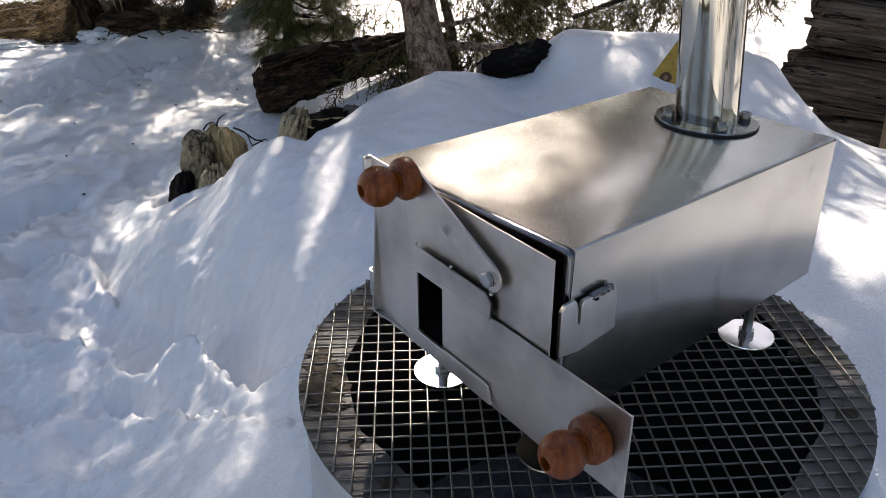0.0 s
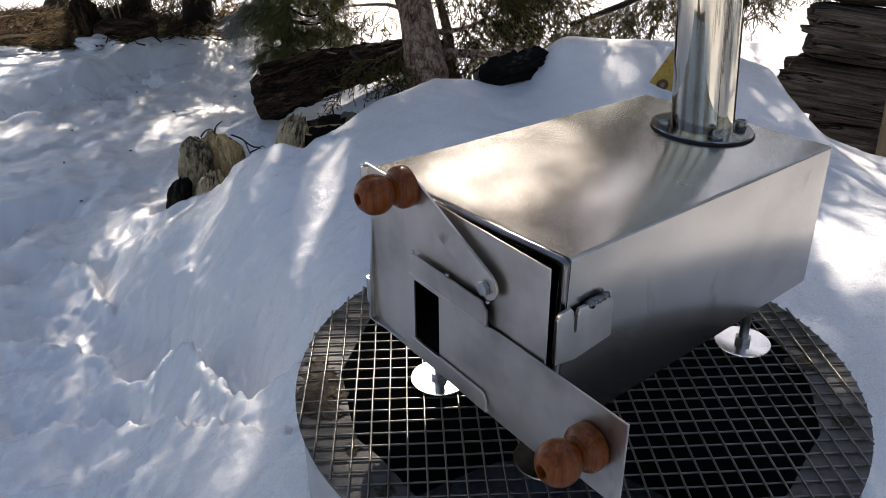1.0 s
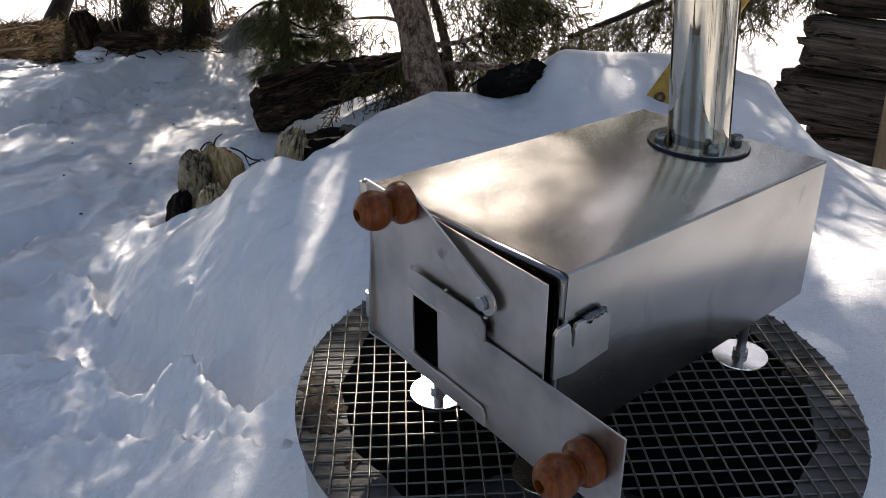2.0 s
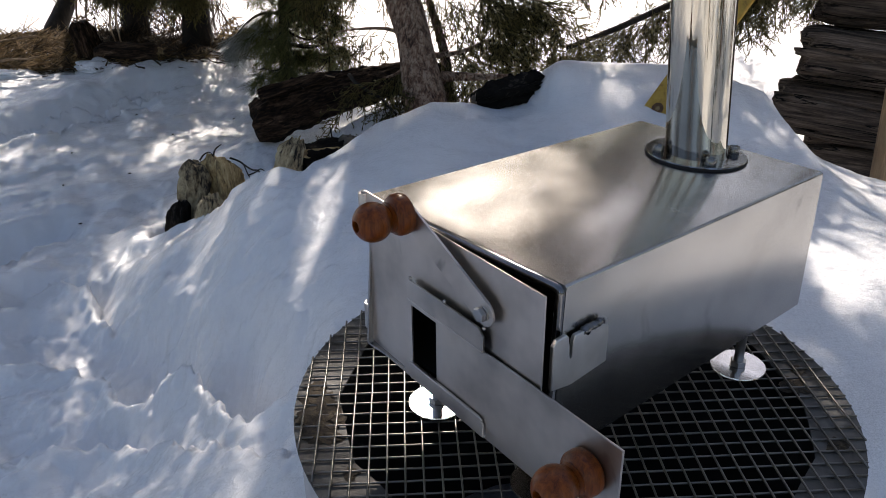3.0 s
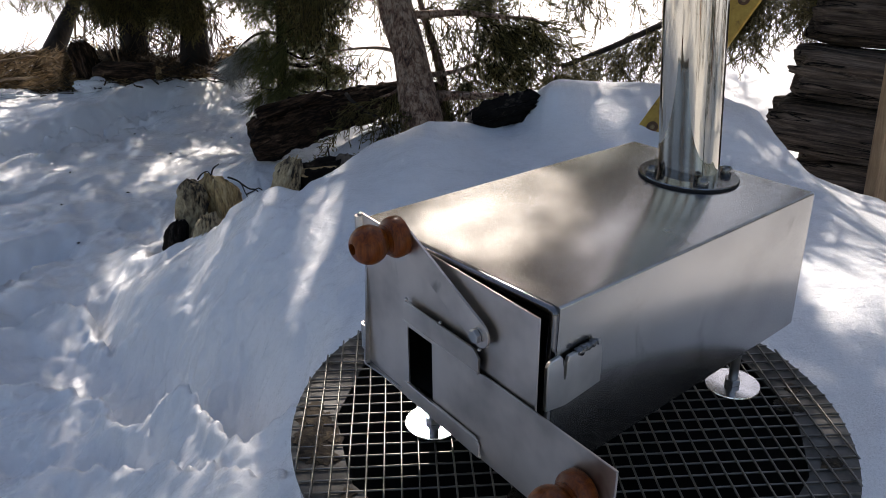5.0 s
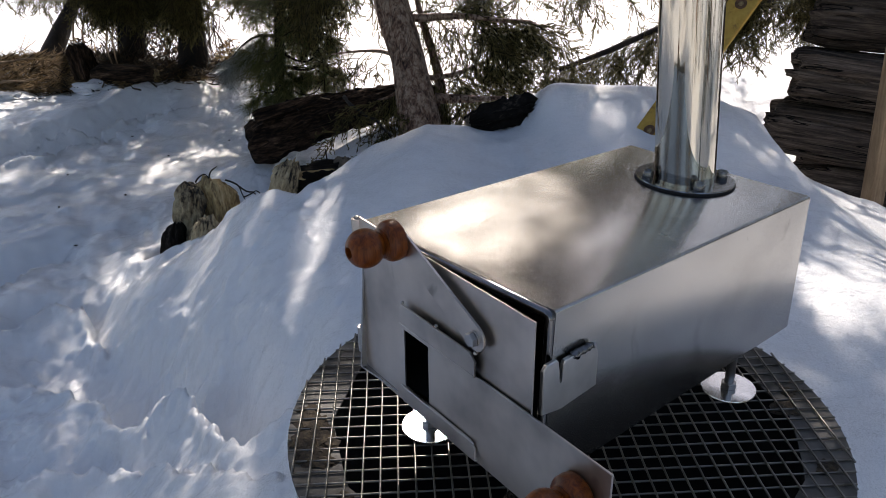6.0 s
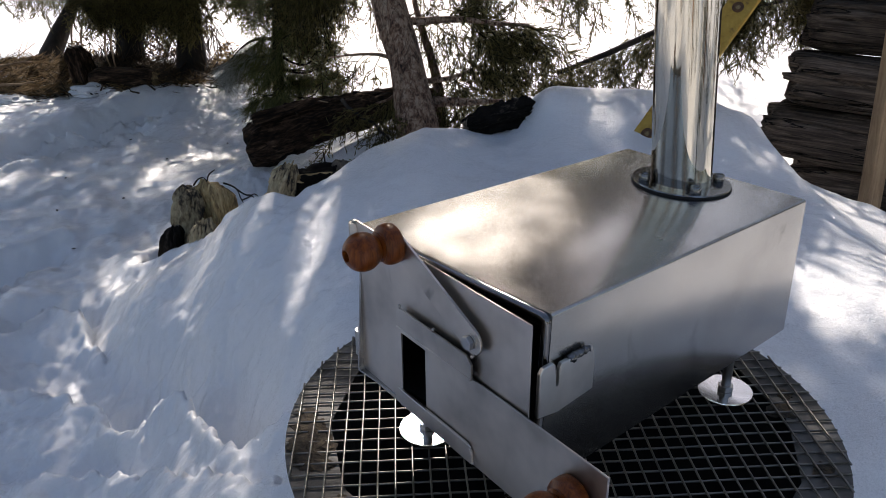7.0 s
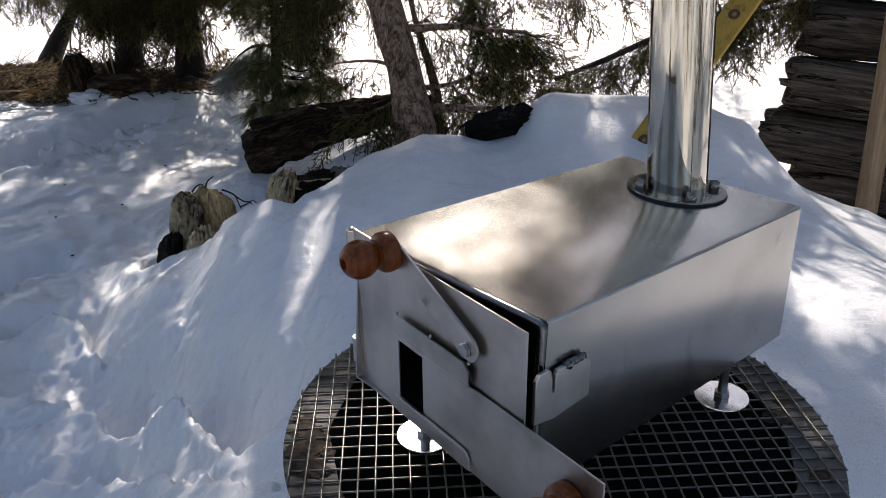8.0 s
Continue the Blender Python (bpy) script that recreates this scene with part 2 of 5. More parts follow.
YELLOW = surface("yellow_paint", [(0.33, (0.16, 0.08, 0.015)), (0.46, (0.42, 0.24, 0.03)), (0.7, (0.55, 0.35, 0.06))], 40, (0.4, 0.65), 0.3)
JUNIPER = foliage_material("juniper_foliage", (0.014, 0.018, 0.011), (0.120, 0.122, 0.062), 0.24)
HANGING = foliage_material("hanging_juniper_foliage", (0.022, 0.022, 0.009), (0.24, 0.20, 0.075), 0.45)
PINE = foliage_material("pine_needles", (0.035, 0.045, 0.015), (0.24, 0.24, 0.09))
FROST = foliage_material("frosted_needles", (0.16, 0.18, 0.14), (0.66, 0.68, 0.66))
LITTER = foliage_material("needle_litter", (0.02, 0.012, 0.005), (0.36, 0.24, 0.11))
DEBRIS = foliage_material("dark_debris", (0.010, 0.007, 0.005), (0.09, 0.06, 0.035), 0.1)
RUST = surface("rust", [(0.35, (0.035, 0.016, 0.008)), (0.65, (0.16, 0.075, 0.03))], 90, (0.7, 0.9), 0.6)
MOSS = surface("yellow_lichen", [(0.3, (0.30, 0.32, 0.02)), (0.7, (0.55, 0.52, 0.06))], 60, (0.8, 0.95), 2)


# ---------------------------------------------------------------- mesh helpers
def mesh_from(name, verts, faces, mat, smooth=False):
    """A mesh from arrays; faces all have the same number of corners, or are a list of lists."""
    me = bpy.data.meshes.new(name)
    if isinstance(faces, np.ndarray):
        n, k = faces.shape
        me.vertices.add(len(verts))
        me.vertices.foreach_set("co", np.asarray(verts, dtype=np.float32).ravel())
        me.loops.add(n * k)
        me.loops.foreach_set("vertex_index", faces.astype(np.int32).ravel())
        me.polygons.add(n)
        me.polygons.foreach_set("loop_start", np.arange(0, n * k, k, dtype=np.int32))
        me.update(calc_edges=True)
        me.validate()
    else:
        me.from_pydata([tuple(v) for v in verts], [], faces)
    me.materials.append(mat)
    if smooth:
        me.polygons.foreach_set("use_smooth", np.ones(len(me.polygons), dtype=bool))
    me.update()
    return me


def piece(name, me, parent=None, m=None, label=""):
    """An object on the mesh me, as a part of parent."""
    ob = new(name, me)
    if parent:
        ob.parent = parent
    if m is not None:
        ob.matrix_basis = m
    return tagged(ob, label)


def part(name, bm, mat, parent, label="", m=None, smooth=False):
    """Links a bmesh as one mesh object under a thing or a part."""
    bmesh.ops.recalc_face_normals(bm, faces=bm.faces)
    me = bpy.data.meshes.new(name)
    bm.to_mesh(me)
    bm.free()
    me.materials.append(mat)
    if smooth:
        me.shade_smooth() if hasattr(me, "shade_smooth") else None
        me.set_sharp_from_angle(angle=radians(35))
    return piece(name, me, parent, m, label)


def thing(name, label, category, m=None, group=""):
    ob = new(name)
    ob.empty_display_size = 0.05
    if m is not None:
        ob.matrix_basis = m
    return tagged(ob, label, category, group)


def box_bm(x0, x1, y0, y1, z0, z1, bev=0.0, seg=2):
    bm = bmesh.new()
    bmesh.ops.create_cube(bm, size=1)
    for v in bm.verts:
        v.co = ((x0 + x1) / 2 + v.co.x * (x1 - x0), (y0 + y1) / 2 + v.co.y * (y1 - y0), (z0 + z1) / 2 + v.co.z * (z1 - z0))
    if bev:
        bmesh.ops.bevel(bm, geom=list(bm.edges), offset=bev, segments=seg, profile=0.5, affect="EDGES")
    return bm


def prism_bm(outline, z0, z1, bev=0.0, axis="z"):
    """An outline in the plane, pulled from z0 to z1 along the axis ('y': outline is x, z)."""
    bm = bmesh.new()
    put = (lambda a, b, c: (a, b, c)) if axis == "z" else (lambda a, b, c: (a, c, b)) if axis == "y" else (lambda a, b, c: (c, a, b))
    low = [bm.verts.new(put(a, b, z0)) for a, b in outline]
    top = [bm.verts.new(put(a, b, z1)) for a, b in outline]
    n = len(outline)
    bm.faces.new(low)
    bm.faces.new(top)
    for i in range(n):
        bm.faces.new((low[i], low[(i + 1) % n], top[(i + 1) % n], top[i]))
    if bev:
        caps = [e for e in bm.edges if all(v in low for v in e.verts) or all(v in top for v in e.verts)]
        bmesh.ops.bevel(bm, geom=caps, offset=bev, segments=1, affect="EDGES")
    return bm


def lathe_bm(profile, n=32, closed=False):
    """A profile of (radius, z), turned round the z axis."""
    bm = bmesh.new()
    rings = []
    for r, z in profile:
        if r < 1e-6:
            rings.append([bm.verts.new((0, 0, z))])
        else:
            rings.append([bm.verts.new((r * math.cos(2 * math.pi * i / n), r * math.sin(2 * math.pi * i / n), z)) for i in range(n)])
    pairs = list(zip(rings, rings[1:])) + ([(rings[-1], rings[0])] if closed else [])
    for a, b in pairs:
        for i in range(n):
            j = (i + 1) % n
            if len(a) == 1 and len(b) > 1:
                bm.faces.new((a[0], b[j], b[i]))
            elif len(b) == 1 and len(a) > 1:
                bm.faces.new((a[i], a[j], b[0]))
            elif len(a) > 1:
                bm.faces.new((a[i], a[j], b[j], b[i]))
    return bm


def tube_arrays(points, radii, n=8, wobble=0.0, seed=0, cap=True):
    """A tube along points with a radius at each one; quads, with the ends drawn in."""
    pts = [Vector(q) for q in points]
    rad = list(radii)
    if cap:
        pts = [pts[0] + (pts[0] - pts[1]).normalized() * 1e-4] + pts + [pts[-1] + (pts[-1] - pts[-2]).normalized() * 1e-4]
        rad = [rad[0] * 0.02] + rad + [rad[-1] * 0.02]
    verts, up = [], Vector((0.31, 0.17, 0.93)).normalized()
    for i, q in enumerate(pts):
        d = (pts[min(i + 1, len(pts) - 1)] - pts[max(i - 1, 0)]).normalized()
        if abs(d.dot(up)) > 0.97:
            up = Vector((0.9, 0.3, 0.1)).normalized()
        a = d.cross(up).normalized()
        b = d.cross(a)
        for k in range(n):
            t = 2 * math.pi * k / n
            r = rad[i]
            if wobble:
                r *= 1 + wobble * noise.noise(Vector((math.cos(t) * 1.4 + seed, math.sin(t) * 1.4, 0)) + q * (0.35 / max(max(rad), 1e-3)))
            verts.append(q + (a * math.cos(t) + b * math.sin(t)) * r)
    faces = []
    for i in range(len(pts) - 1):
        for k in range(n):
            j = (k + 1) % n
            faces.append((i * n + k, i * n + j, (i + 1) * n + j, (i + 1) * n + k))
    return np.array([tuple(v) for v in verts]), np.array(faces)


def join_arrays(items):
    vs, fs, base = [], [], 0
    for v, f in items:
        vs.append(v)
        fs.append(f + base)
        base += len(v)
    return np.concatenate(vs), np.concatenate(fs)


def bent(a, b, sag=0.0, side=0.0, n=8, seed=0, jitter=0.0):
    """Points from a to b along a curve that hangs by sag."""
    a, b = Vector(a), Vector(b)
    out = []
    for i in range(n + 1):
        t = i / n
        q = a.lerp(b, t)
        w = 4 * t * (1 - t)
        q.z -= sag * w
        q += Vector((0.3, 1, 0)).cross(b - a).normalized() * side * w
        if jitter and 0 < i < n:
            q += noise.noise_vector(q * 7 + Vector((seed, 0, 0))) * jitter
        out.append(q)
    return out


def smooth_step(a, b, x):
    t = np.clip((x - a) / (b - a), 0, 1)
    return t * t * (3 - 2 * t)


# ---------------------------------------------------------------- the snow
DRUM_R = 0.2353


def snow_base(x, y):
    """Height of the snow field without its small lumps."""
    near = 1 - smooth_step(0.22, 0.80, y)
    flank = smooth_step(-0.80 + 0.20 * near, -0.25 + 0.08 * near, x) * (1 - 0.42 * smooth_step(0.40, 0.80, x))
    crest = np.interp(x, (-0.80, -0.64, -0.51, -0.43, -0.33, -0.22, 0.0, 0.15, 0.50, 0.80), (0.95, 0.84, 0.76, 0.70, 0.66, 0.82, 0.94, 1.08, 0.98, 0.62))
    length = smooth_step(-0.75, 0.05, y) * (1 - smooth_step(0.0, 0.24, y - crest))
    z = -0.30 + 0.255 * flank * length * (1 - 0.26 * near * smooth_step(0.0, -0.15, x))
    z += 0.068 * np.exp(-(np.abs(x - 0.29) / 0.27) ** 4 - ((y - 1.02) / 0.20) ** 2)
    z -= 0.04 * smooth_step(0.4, -0.6, y) * smooth_step(0.0, -0.6, x)
    z += 0.045 * np.exp(-((x + 0.9) / 0.45) ** 2 - ((y - 2.25) / 0.20) ** 2)
    z += 0.02 * smooth_step(3.0, 9.0, y)
    z += 0.016 * np.exp(-((x - 0.135) / 0.055) ** 2 - ((y - 1.0) / 0.08) ** 2) + 0.022 * np.exp(-((x - 0.105) / 0.030) ** 2 - ((y - 0.955) / 0.05) ** 2)
    lift = np.interp(x, (-0.60, -0.50, -0.46, -0.42, -0.38, -0.315, -0.284, -0.25, -0.19, -0.12, -0.05, 0.03, 0.08, 0.13, 0.48, 0.516, 0.544, 0.586, 0.68),
                     (0.0, -0.004, 0.022, 0.038, 0.034, 0.018, 0.006, 0.012, 0.024, 0.044, 0.024, -0.012, -0.012, 0.0, 0.0, 0.013, -0.010, -0.022, 0.0))
    z += lift * np.exp(-((y - crest) / np.where(y < crest, 0.30, 0.16)) ** 2)
    z += 0.148 * np.exp(-((x + 0.18) / 0.19) ** 2 - ((y - 1.40) / 0.13) ** 2) + 0.03 * np.exp(-((x + 0.55) / 0.14) ** 2 - ((y - 1.42) / 0.12) ** 2)
    z -= 0.22 * smooth_step(0.55, 0.80, x) * smooth_step(0.85, 1.20, y) * (1 - smooth_step(2.2, 3.5, y))
    return z


DENTS = [  # x, y, half length, half width, turn, depth
    (-0.590, 0.965, 0.100, 0.060, 20, 0.050),
    (-0.370, 1.060, 0.120, 0.060, 10, 0.040),
]

# broken crust edges that run across the slope: x and y along the edge, depth of the hollow behind it, how far that runs back, its flat share
LIPS = [
    ((-0.680, -0.650, -0.612, -0.567, -0.524, -0.472, -0.377, -0.332, -0.286), (0.257, 0.264, 0.274, 0.282, 0.274, 0.252, 0.163, 0.138, 0.092),
     (0.016, 0.020, 0.022, 0.026, 0.026, 0.022, 0.016, 0.020, 0.012), 0.09, 0.4),
    ((-0.787, -0.721, -0.658, -0.634, -0.600, -0.570, -0.537, -0.501, -0.495, -0.454, -0.421, -0.400, -0.379, -0.344, -0.318, -0.300, -0.286),
     (0.488, 0.484, 0.462, 0.427, 0.427, 0.368, 0.342, 0.326, 0.379, 0.357, 0.319, 0.278, 0.239, 0.193, 0.181, 0.173, 0.192),
     (0.025, 0.040, 0.055, 0.072, 0.085, 0.105, 0.110, 0.095, 0.062, 0.055, 0.078, 0.110, 0.122, 0.128, 0.115, 0.095, 0.055), 0.21, 0.20),
    ((-1.05, -0.935, -0.92, -0.904, -0.87), (0.72, 0.80, 0.86, 0.935, 0.96), (0.08, 0.09, 0.08, 0.05, 0.0), 0.24, 0.6),
    ((-0.86, -0.823, -0.81, -0.783, -0.734, -0.706, -0.681, -0.65), (0.64, 0.694, 0.736, 0.745, 0.712, 0.662, 0.607, 0.58), (0.04, 0.055, 0.06, 0.06, 0.055, 0.045, 0.03, 0.0), 0.13, 0.4),
    ((-1.60, -1.40, -1.251, -1.237, -1.191, -1.134, -1.125, -1.07, -1.037, -0.98), (1.38, 1.42, 1.487, 1.543, 1.566, 1.589, 1.683, 1.704, 1.789, 1.83),
     (0.09, 0.11, 0.11, 0.09, 0.11, 0.11, 0.10, 0.09, 0.07, 0.0), 0.29, 0.38),
    ((-1.65, -1.45, -1.268, -1.241, -1.203, -1.129, -1.086, -1.047, -0.98), (1.55, 1.60, 1.728, 1.769, 1.828, 1.869, 1.936, 1.992, 2.05),
     (0.08, 0.10, 0.10, 0.09, 0.10, 0.09, 0.08, 0.07, 0.0), 0.28, 0.36),
    ((-1.10, -1.00, -0.90, -0.80, -0.72), (1.93, 1.96, 2.02, 2.05, 2.12), (0.0, 0.04, 0.05, 0.035, 0.0), 0.26, 0.2),
]


def snow_rims(x, y):
    """Crisp scalloped crust edges with a hollow behind each one."""
    z = 0.0
    for k, (xs, ys, depths, run, flat) in enumerate(LIPS):
        crumb = (0.010 * np.sin(47 * x + 2 * np.sin(29 * y + k)) * np.sin(39 * y + 2 * np.sin(33 * x)) + 0.008 * np.sin(109 * x + 2 * np.sin(67 * y)) * np.sin(91 * y + 2 * np.sin(83 * x + k))
                 + 0.002 * np.sin(251 * x + 2 * np.sin(173 * y)) * np.sin(223 * y + 2 * np.sin(191 * x)))
        crumb = crumb * (1.7 if ys[0] > 1.2 else 1.0)
        d = y - sum(np.interp(x + w, xs, ys) for w in (-0.012, 0.0, 0.012)) / 3 + crumb
        back = y - sum(np.interp(x + w, xs, ys) for w in np.linspace(-0.11, 0.11, 11)) / 11 + 0.4 * crumb / (1.7 if ys[0] > 1.2 else 1.0)
        depth = sum(np.interp(x + w, xs, depths) for w in np.linspace(-0.06, 0.06, 9)) / 9 * smooth_step(xs[0] - 0.06, xs[0], x) * (1 - smooth_step(xs[-1], xs[-1] + 0.05, x))
        z = z - depth * smooth_step(0.0, 0.008 + 0.08 * depth, d) * (1 - smooth_step(flat * run, run, back))
        z = z + (0.004 + 0.10 * depth) * np.minimum(1.0, depth / 0.02) * np.exp(-((d + 0.012) / 0.020) ** 2)
    return z


def snow_height(x, y):
    z = snow_base(x, y) + snow_rims(x, y)
    wx = x + 0.03 * np.sin(9 * y + 1.3) + 0.012 * np.sin(31 * y + 4 * x)
    wy = y + 0.03 * np.sin(8 * x) + 0.012 * np.sin(27 * x - 5 * y)
    for cx, cy, a, b, turn, depth in DENTS:
        c, s = math.cos(radians(turn)), math.sin(radians(turn))
        u, v = (wx - cx) * c + (wy - cy) * s, -(wx - cx) * s + (wy - cy) * c
        d = np.sqrt((u / a) ** 2 + (v / b) ** 2)
        z = z - depth * (1 - smooth_step(0.72, 1.08, d)) + 0.25 * depth * np.exp(-((d - 1.25) / 0.2) ** 2)
    return z


def snow_terraces(x, y):
    """Wind-cut steps that run up to the trees."""
    w = (0.55 * y - 0.83 * x) / 0.29 + 0.55 * np.sin(5 * x + 3 * y) + 0.25 * np.sin(11 * y - 4 * x) + 0.16 * np.sin(19 * x - 11 * y) + 0.07 * np.sin(47 * x + 31 * y)
    f = w - np.floor(w)
    mask = smooth_step(-0.45, -0.75, x) * smooth_step(0.75, 1.2, y) * (1 - smooth_step(2.2, 2.6, y))
    return 0.010 * smooth_step(-2.1, -1.72, x) * mask * (smooth_step(0.0, 0.10, f) - f)


def axis_steps(lo, hi, step, far):
    core = np.arange(lo, hi, step)
    out, s = [core], step
    left, right = [], []
    a, b = lo, core[-1]
    while a > -far or b < far:
        s *= 1.22
        a, b = a - s, b + s
        left.append(a)
        right.append(b)
    return np.concatenate([left[::-1], core, right])


def refine(axis, lo, hi, parts):
    """The same steps with each one between lo and hi cut into parts."""
    out = []
    for a, b in zip(axis, axis[1:]):
        k = parts if lo < a < hi else 1
        out += [a + (b - a) * i / k for i in range(k)]
    return np.array(out + [axis[-1]])


def build_snow():
    xs = refine(axis_steps(-1.75, 1.25, 0.0075, 600), -0.80, -0.22, 2)
    ys = refine(axis_steps(-0.55, 2.9, 0.0085, 600), -0.05, 0.62, 2)
    X, Y = np.meshgrid(xs, ys)
    Z = snow_height(X, Y) + snow_terraces(X, Y)
    edge = np.clip(-snow_rims(X, Y) * 40, 0, 1)
    lump = np.zeros_like(Z)
    slope = smooth_step(-0.24, -0.34, X) * smooth_step(-0.95, -0.75, X) * smooth_step(0.22, 0.36, Y) * smooth_step(0.75, 0.55, Y)      # trampled flank of the bank
    near = (X > -3) & (X < 3) & (Y > -2) & (Y < 6)
    for i, j in np.argwhere(near):
        q = Vector((X[i, j], Y[i, j], 0))
        w = noise.noise_vector(q * 6) * 0.03
        cell = noise.voronoi((q + w) * 11)[0][0]
        small = noise.voronoi((q + w * 0.6) * 31)[0][0]
        rough = max(0.0, min(1.0, 0.55 + 1.3 * noise.noise(q * 2.3 + Vector((7, 2, 0)))))
        if q.x < -0.27 and q.y < 0.40:
            rough = min(rough, 0.45)
        nod = 0.0
        if q.x < -0.22 and q.y < 0.9:
            patchy = max(0.0, min(1.0, 0.45 + 1.6 * noise.noise(q * 4.5 + Vector((1, 8, 0)))))
            nod = (0.0045 * patchy + 0.0012) * (0.5 - noise.voronoi((q + w * 0.4) * 62)[0][0]) + 0.0014 * patchy * noise.noise(q * 150)
            nod *= (1 - 0.75 * edge[i, j]) * min(1.0, (0.9 - q.y) / 0.3)
        lump[i, j] = nod + (0.015 * noise.fractal(q * 3.2, 0.9, 2.1, 3) + 0.006 * noise.fractal(q * 15, 0.7, 2.2, 4)
                      + (0.011 + 0.011 * slope[i, j]) * noise.fractal(q * 7.5 + Vector((3, 1, 0)), 0.8, 2.1, 2)
                      + rough * (0.011 * (0.5 - cell) * (1.0 if q.x < -0.45 else 0.5) + 0.005 * (0.5 - small)) + 0.0045 * noise.fractal(q * 46, 0.6, 2.1, 2))
    quiet = 0.30 + 0.70 * smooth_step(-0.20, -0.50, X)
    quiet = np.maximum(quiet, 0.45 * smooth_step(1.3, 1.6, Y))
    quiet = quiet * (1 - 0.22 * smooth_step(1.0, 1.4, Y) * smooth_step(-0.4, -0.7, X))
    fade = smooth_step(-2.3, -1.72, X) * smooth_step(1.9, 1.2, X) * smooth_step(-1.1, -0.5, Y) * smooth_step(3.6, 2.8, Y)
    Z += lump * quiet * fade
    r = np.hypot(X, Y)
    Z = np.where(r < DRUM_R + 0.035, np.minimum(Z, -0.035), Z)
    Z = np.where(r < DRUM_R - 0.004, -0.47, Z)
    ny, nx = Z.shape
    idx = np.arange(nx * ny).reshape(ny, nx)
    faces = np.stack([idx[:-1, :-1], idx[:-1, 1:], idx[1:, 1:], idx[1:, :-1]], -1).reshape(-1, 4)
    me = mesh_from("ground", np.stack([X, Y, Z], -1).reshape(-1, 3), faces, SNOW, True)
    return tagged(new("ground", me), "lumpy crusted white snow covering the ground", "snow", kind="structure")


build_snow()


# ---------------------------------------------------------------- drum and grate
def build_drum():
    drum = thing("steel_drum", "grey galvanised steel drum sunk in the snow, sooty inside", "drum")
    r, t = DRUM_R - 0.0045, 0.003
    part("wall", lathe_bm([(r, -0.46), (r, -0.0085), (r - 0.0008, -0.0072), (r - t, -0.0072), (r - t, -0.46)], 96, True), DRUM, drum, smooth=True)
    bm = bmesh.new()
    n = 96
    outer, inner, outer2, inner2 = [], [], [], []
    for i in range(n):
        a = 2 * math.pi * i / n
        k = a % (2 * math.pi / 14) - math.pi / 14
        ri = 0.193 / math.cos(k) + 0.004 * noise.noise(Vector((math.cos(a) * 3, math.sin(a) * 3, 0)))
        for lst, rad, z in ((outer, DRUM_R - 0.0008, -0.0045), (inner, ri, -0.0045), (outer2, DRUM_R - 0.0008, -0.0065), (inner2, ri, -0.0065)):
            lst.append(bm.verts.new((rad * math.cos(a), rad * math.sin(a), z)))
    for i in range(n):
        j = (i + 1) % n
        bm.faces.new((inner[i], outer[i], outer[j], inner[j]))
        bm.faces.new((inner2[i], inner2[j], outer2[j], outer2[i]))
        bm.faces.new((inner[i], inner[j], inner2[j], inner2[i]))
        bm.faces.new((outer[i], outer2[i], outer2[j], outer[j]))
    part("rim_plate", bm, RING, drum, "soot-stained flat steel rim plate")
    part("liner", lathe_bm([(0.0, -0.40), (0.198, -0.40), (0.205, -0.39), (0.205, -0.012), (0.208, -0.012), (0.208, -0.402), (0.0, -0.402)], 64), SOOT, drum, "black sooty liner")
    bm = lathe_bm([(0, -0.29)] + [(0.204 * k / 14, -0.29) for k in range(1, 15)] + [(0.204, -0.33), (0, -0.33)], 56)
    for v in bm.verts:
        if v.co.z > -0.31:
            v.co.z += 0.006 * noise.fractal(v.co * 14, 0.8, 2.0, 4)
    part("ash_bed", bm, ASH, drum, "bed of grey ash in the bottom", smooth=True)


def build_grate():
    grate = thing("wire_grate", "round galvanised welded wire mesh lying on the drum", "grate", pose(0, 0, 0, 0, 0, 2.28))
    pitch, R, rad = 0.0139, DRUM_R - 0.0012, 0.00092
    for direction in (0, 1):
        phase = (-0.15558, -0.04818)[direction]
        k0 = math.ceil((-R - phase) / pitch)
        for k in range(k0, k0 + 36):
            u = phase + k * pitch
            if abs(u) > R * 0.995:
                continue
            half = math.sqrt(R * R - u * u)
            pts = []
            m = 14
            for i in range(m + 1):
                w = -half + 2 * half * i / m
                du = 0.0011 * noise.noise(Vector((u * 9, w * 9, direction * 5.0)))
                dz = 0.0007 * noise.noise(Vector((u * 12, w * 7, 9 + direction * 5.0)))
                pts.append((u + du, w, -0.0011 + dz) if direction == 0 else (w, u + du, -0.0028 + dz))
            v, f = tube_arrays(pts, [rad] * len(pts), 6)
            piece("wire", mesh_from("wire", v, f, WIRE, True), grate)


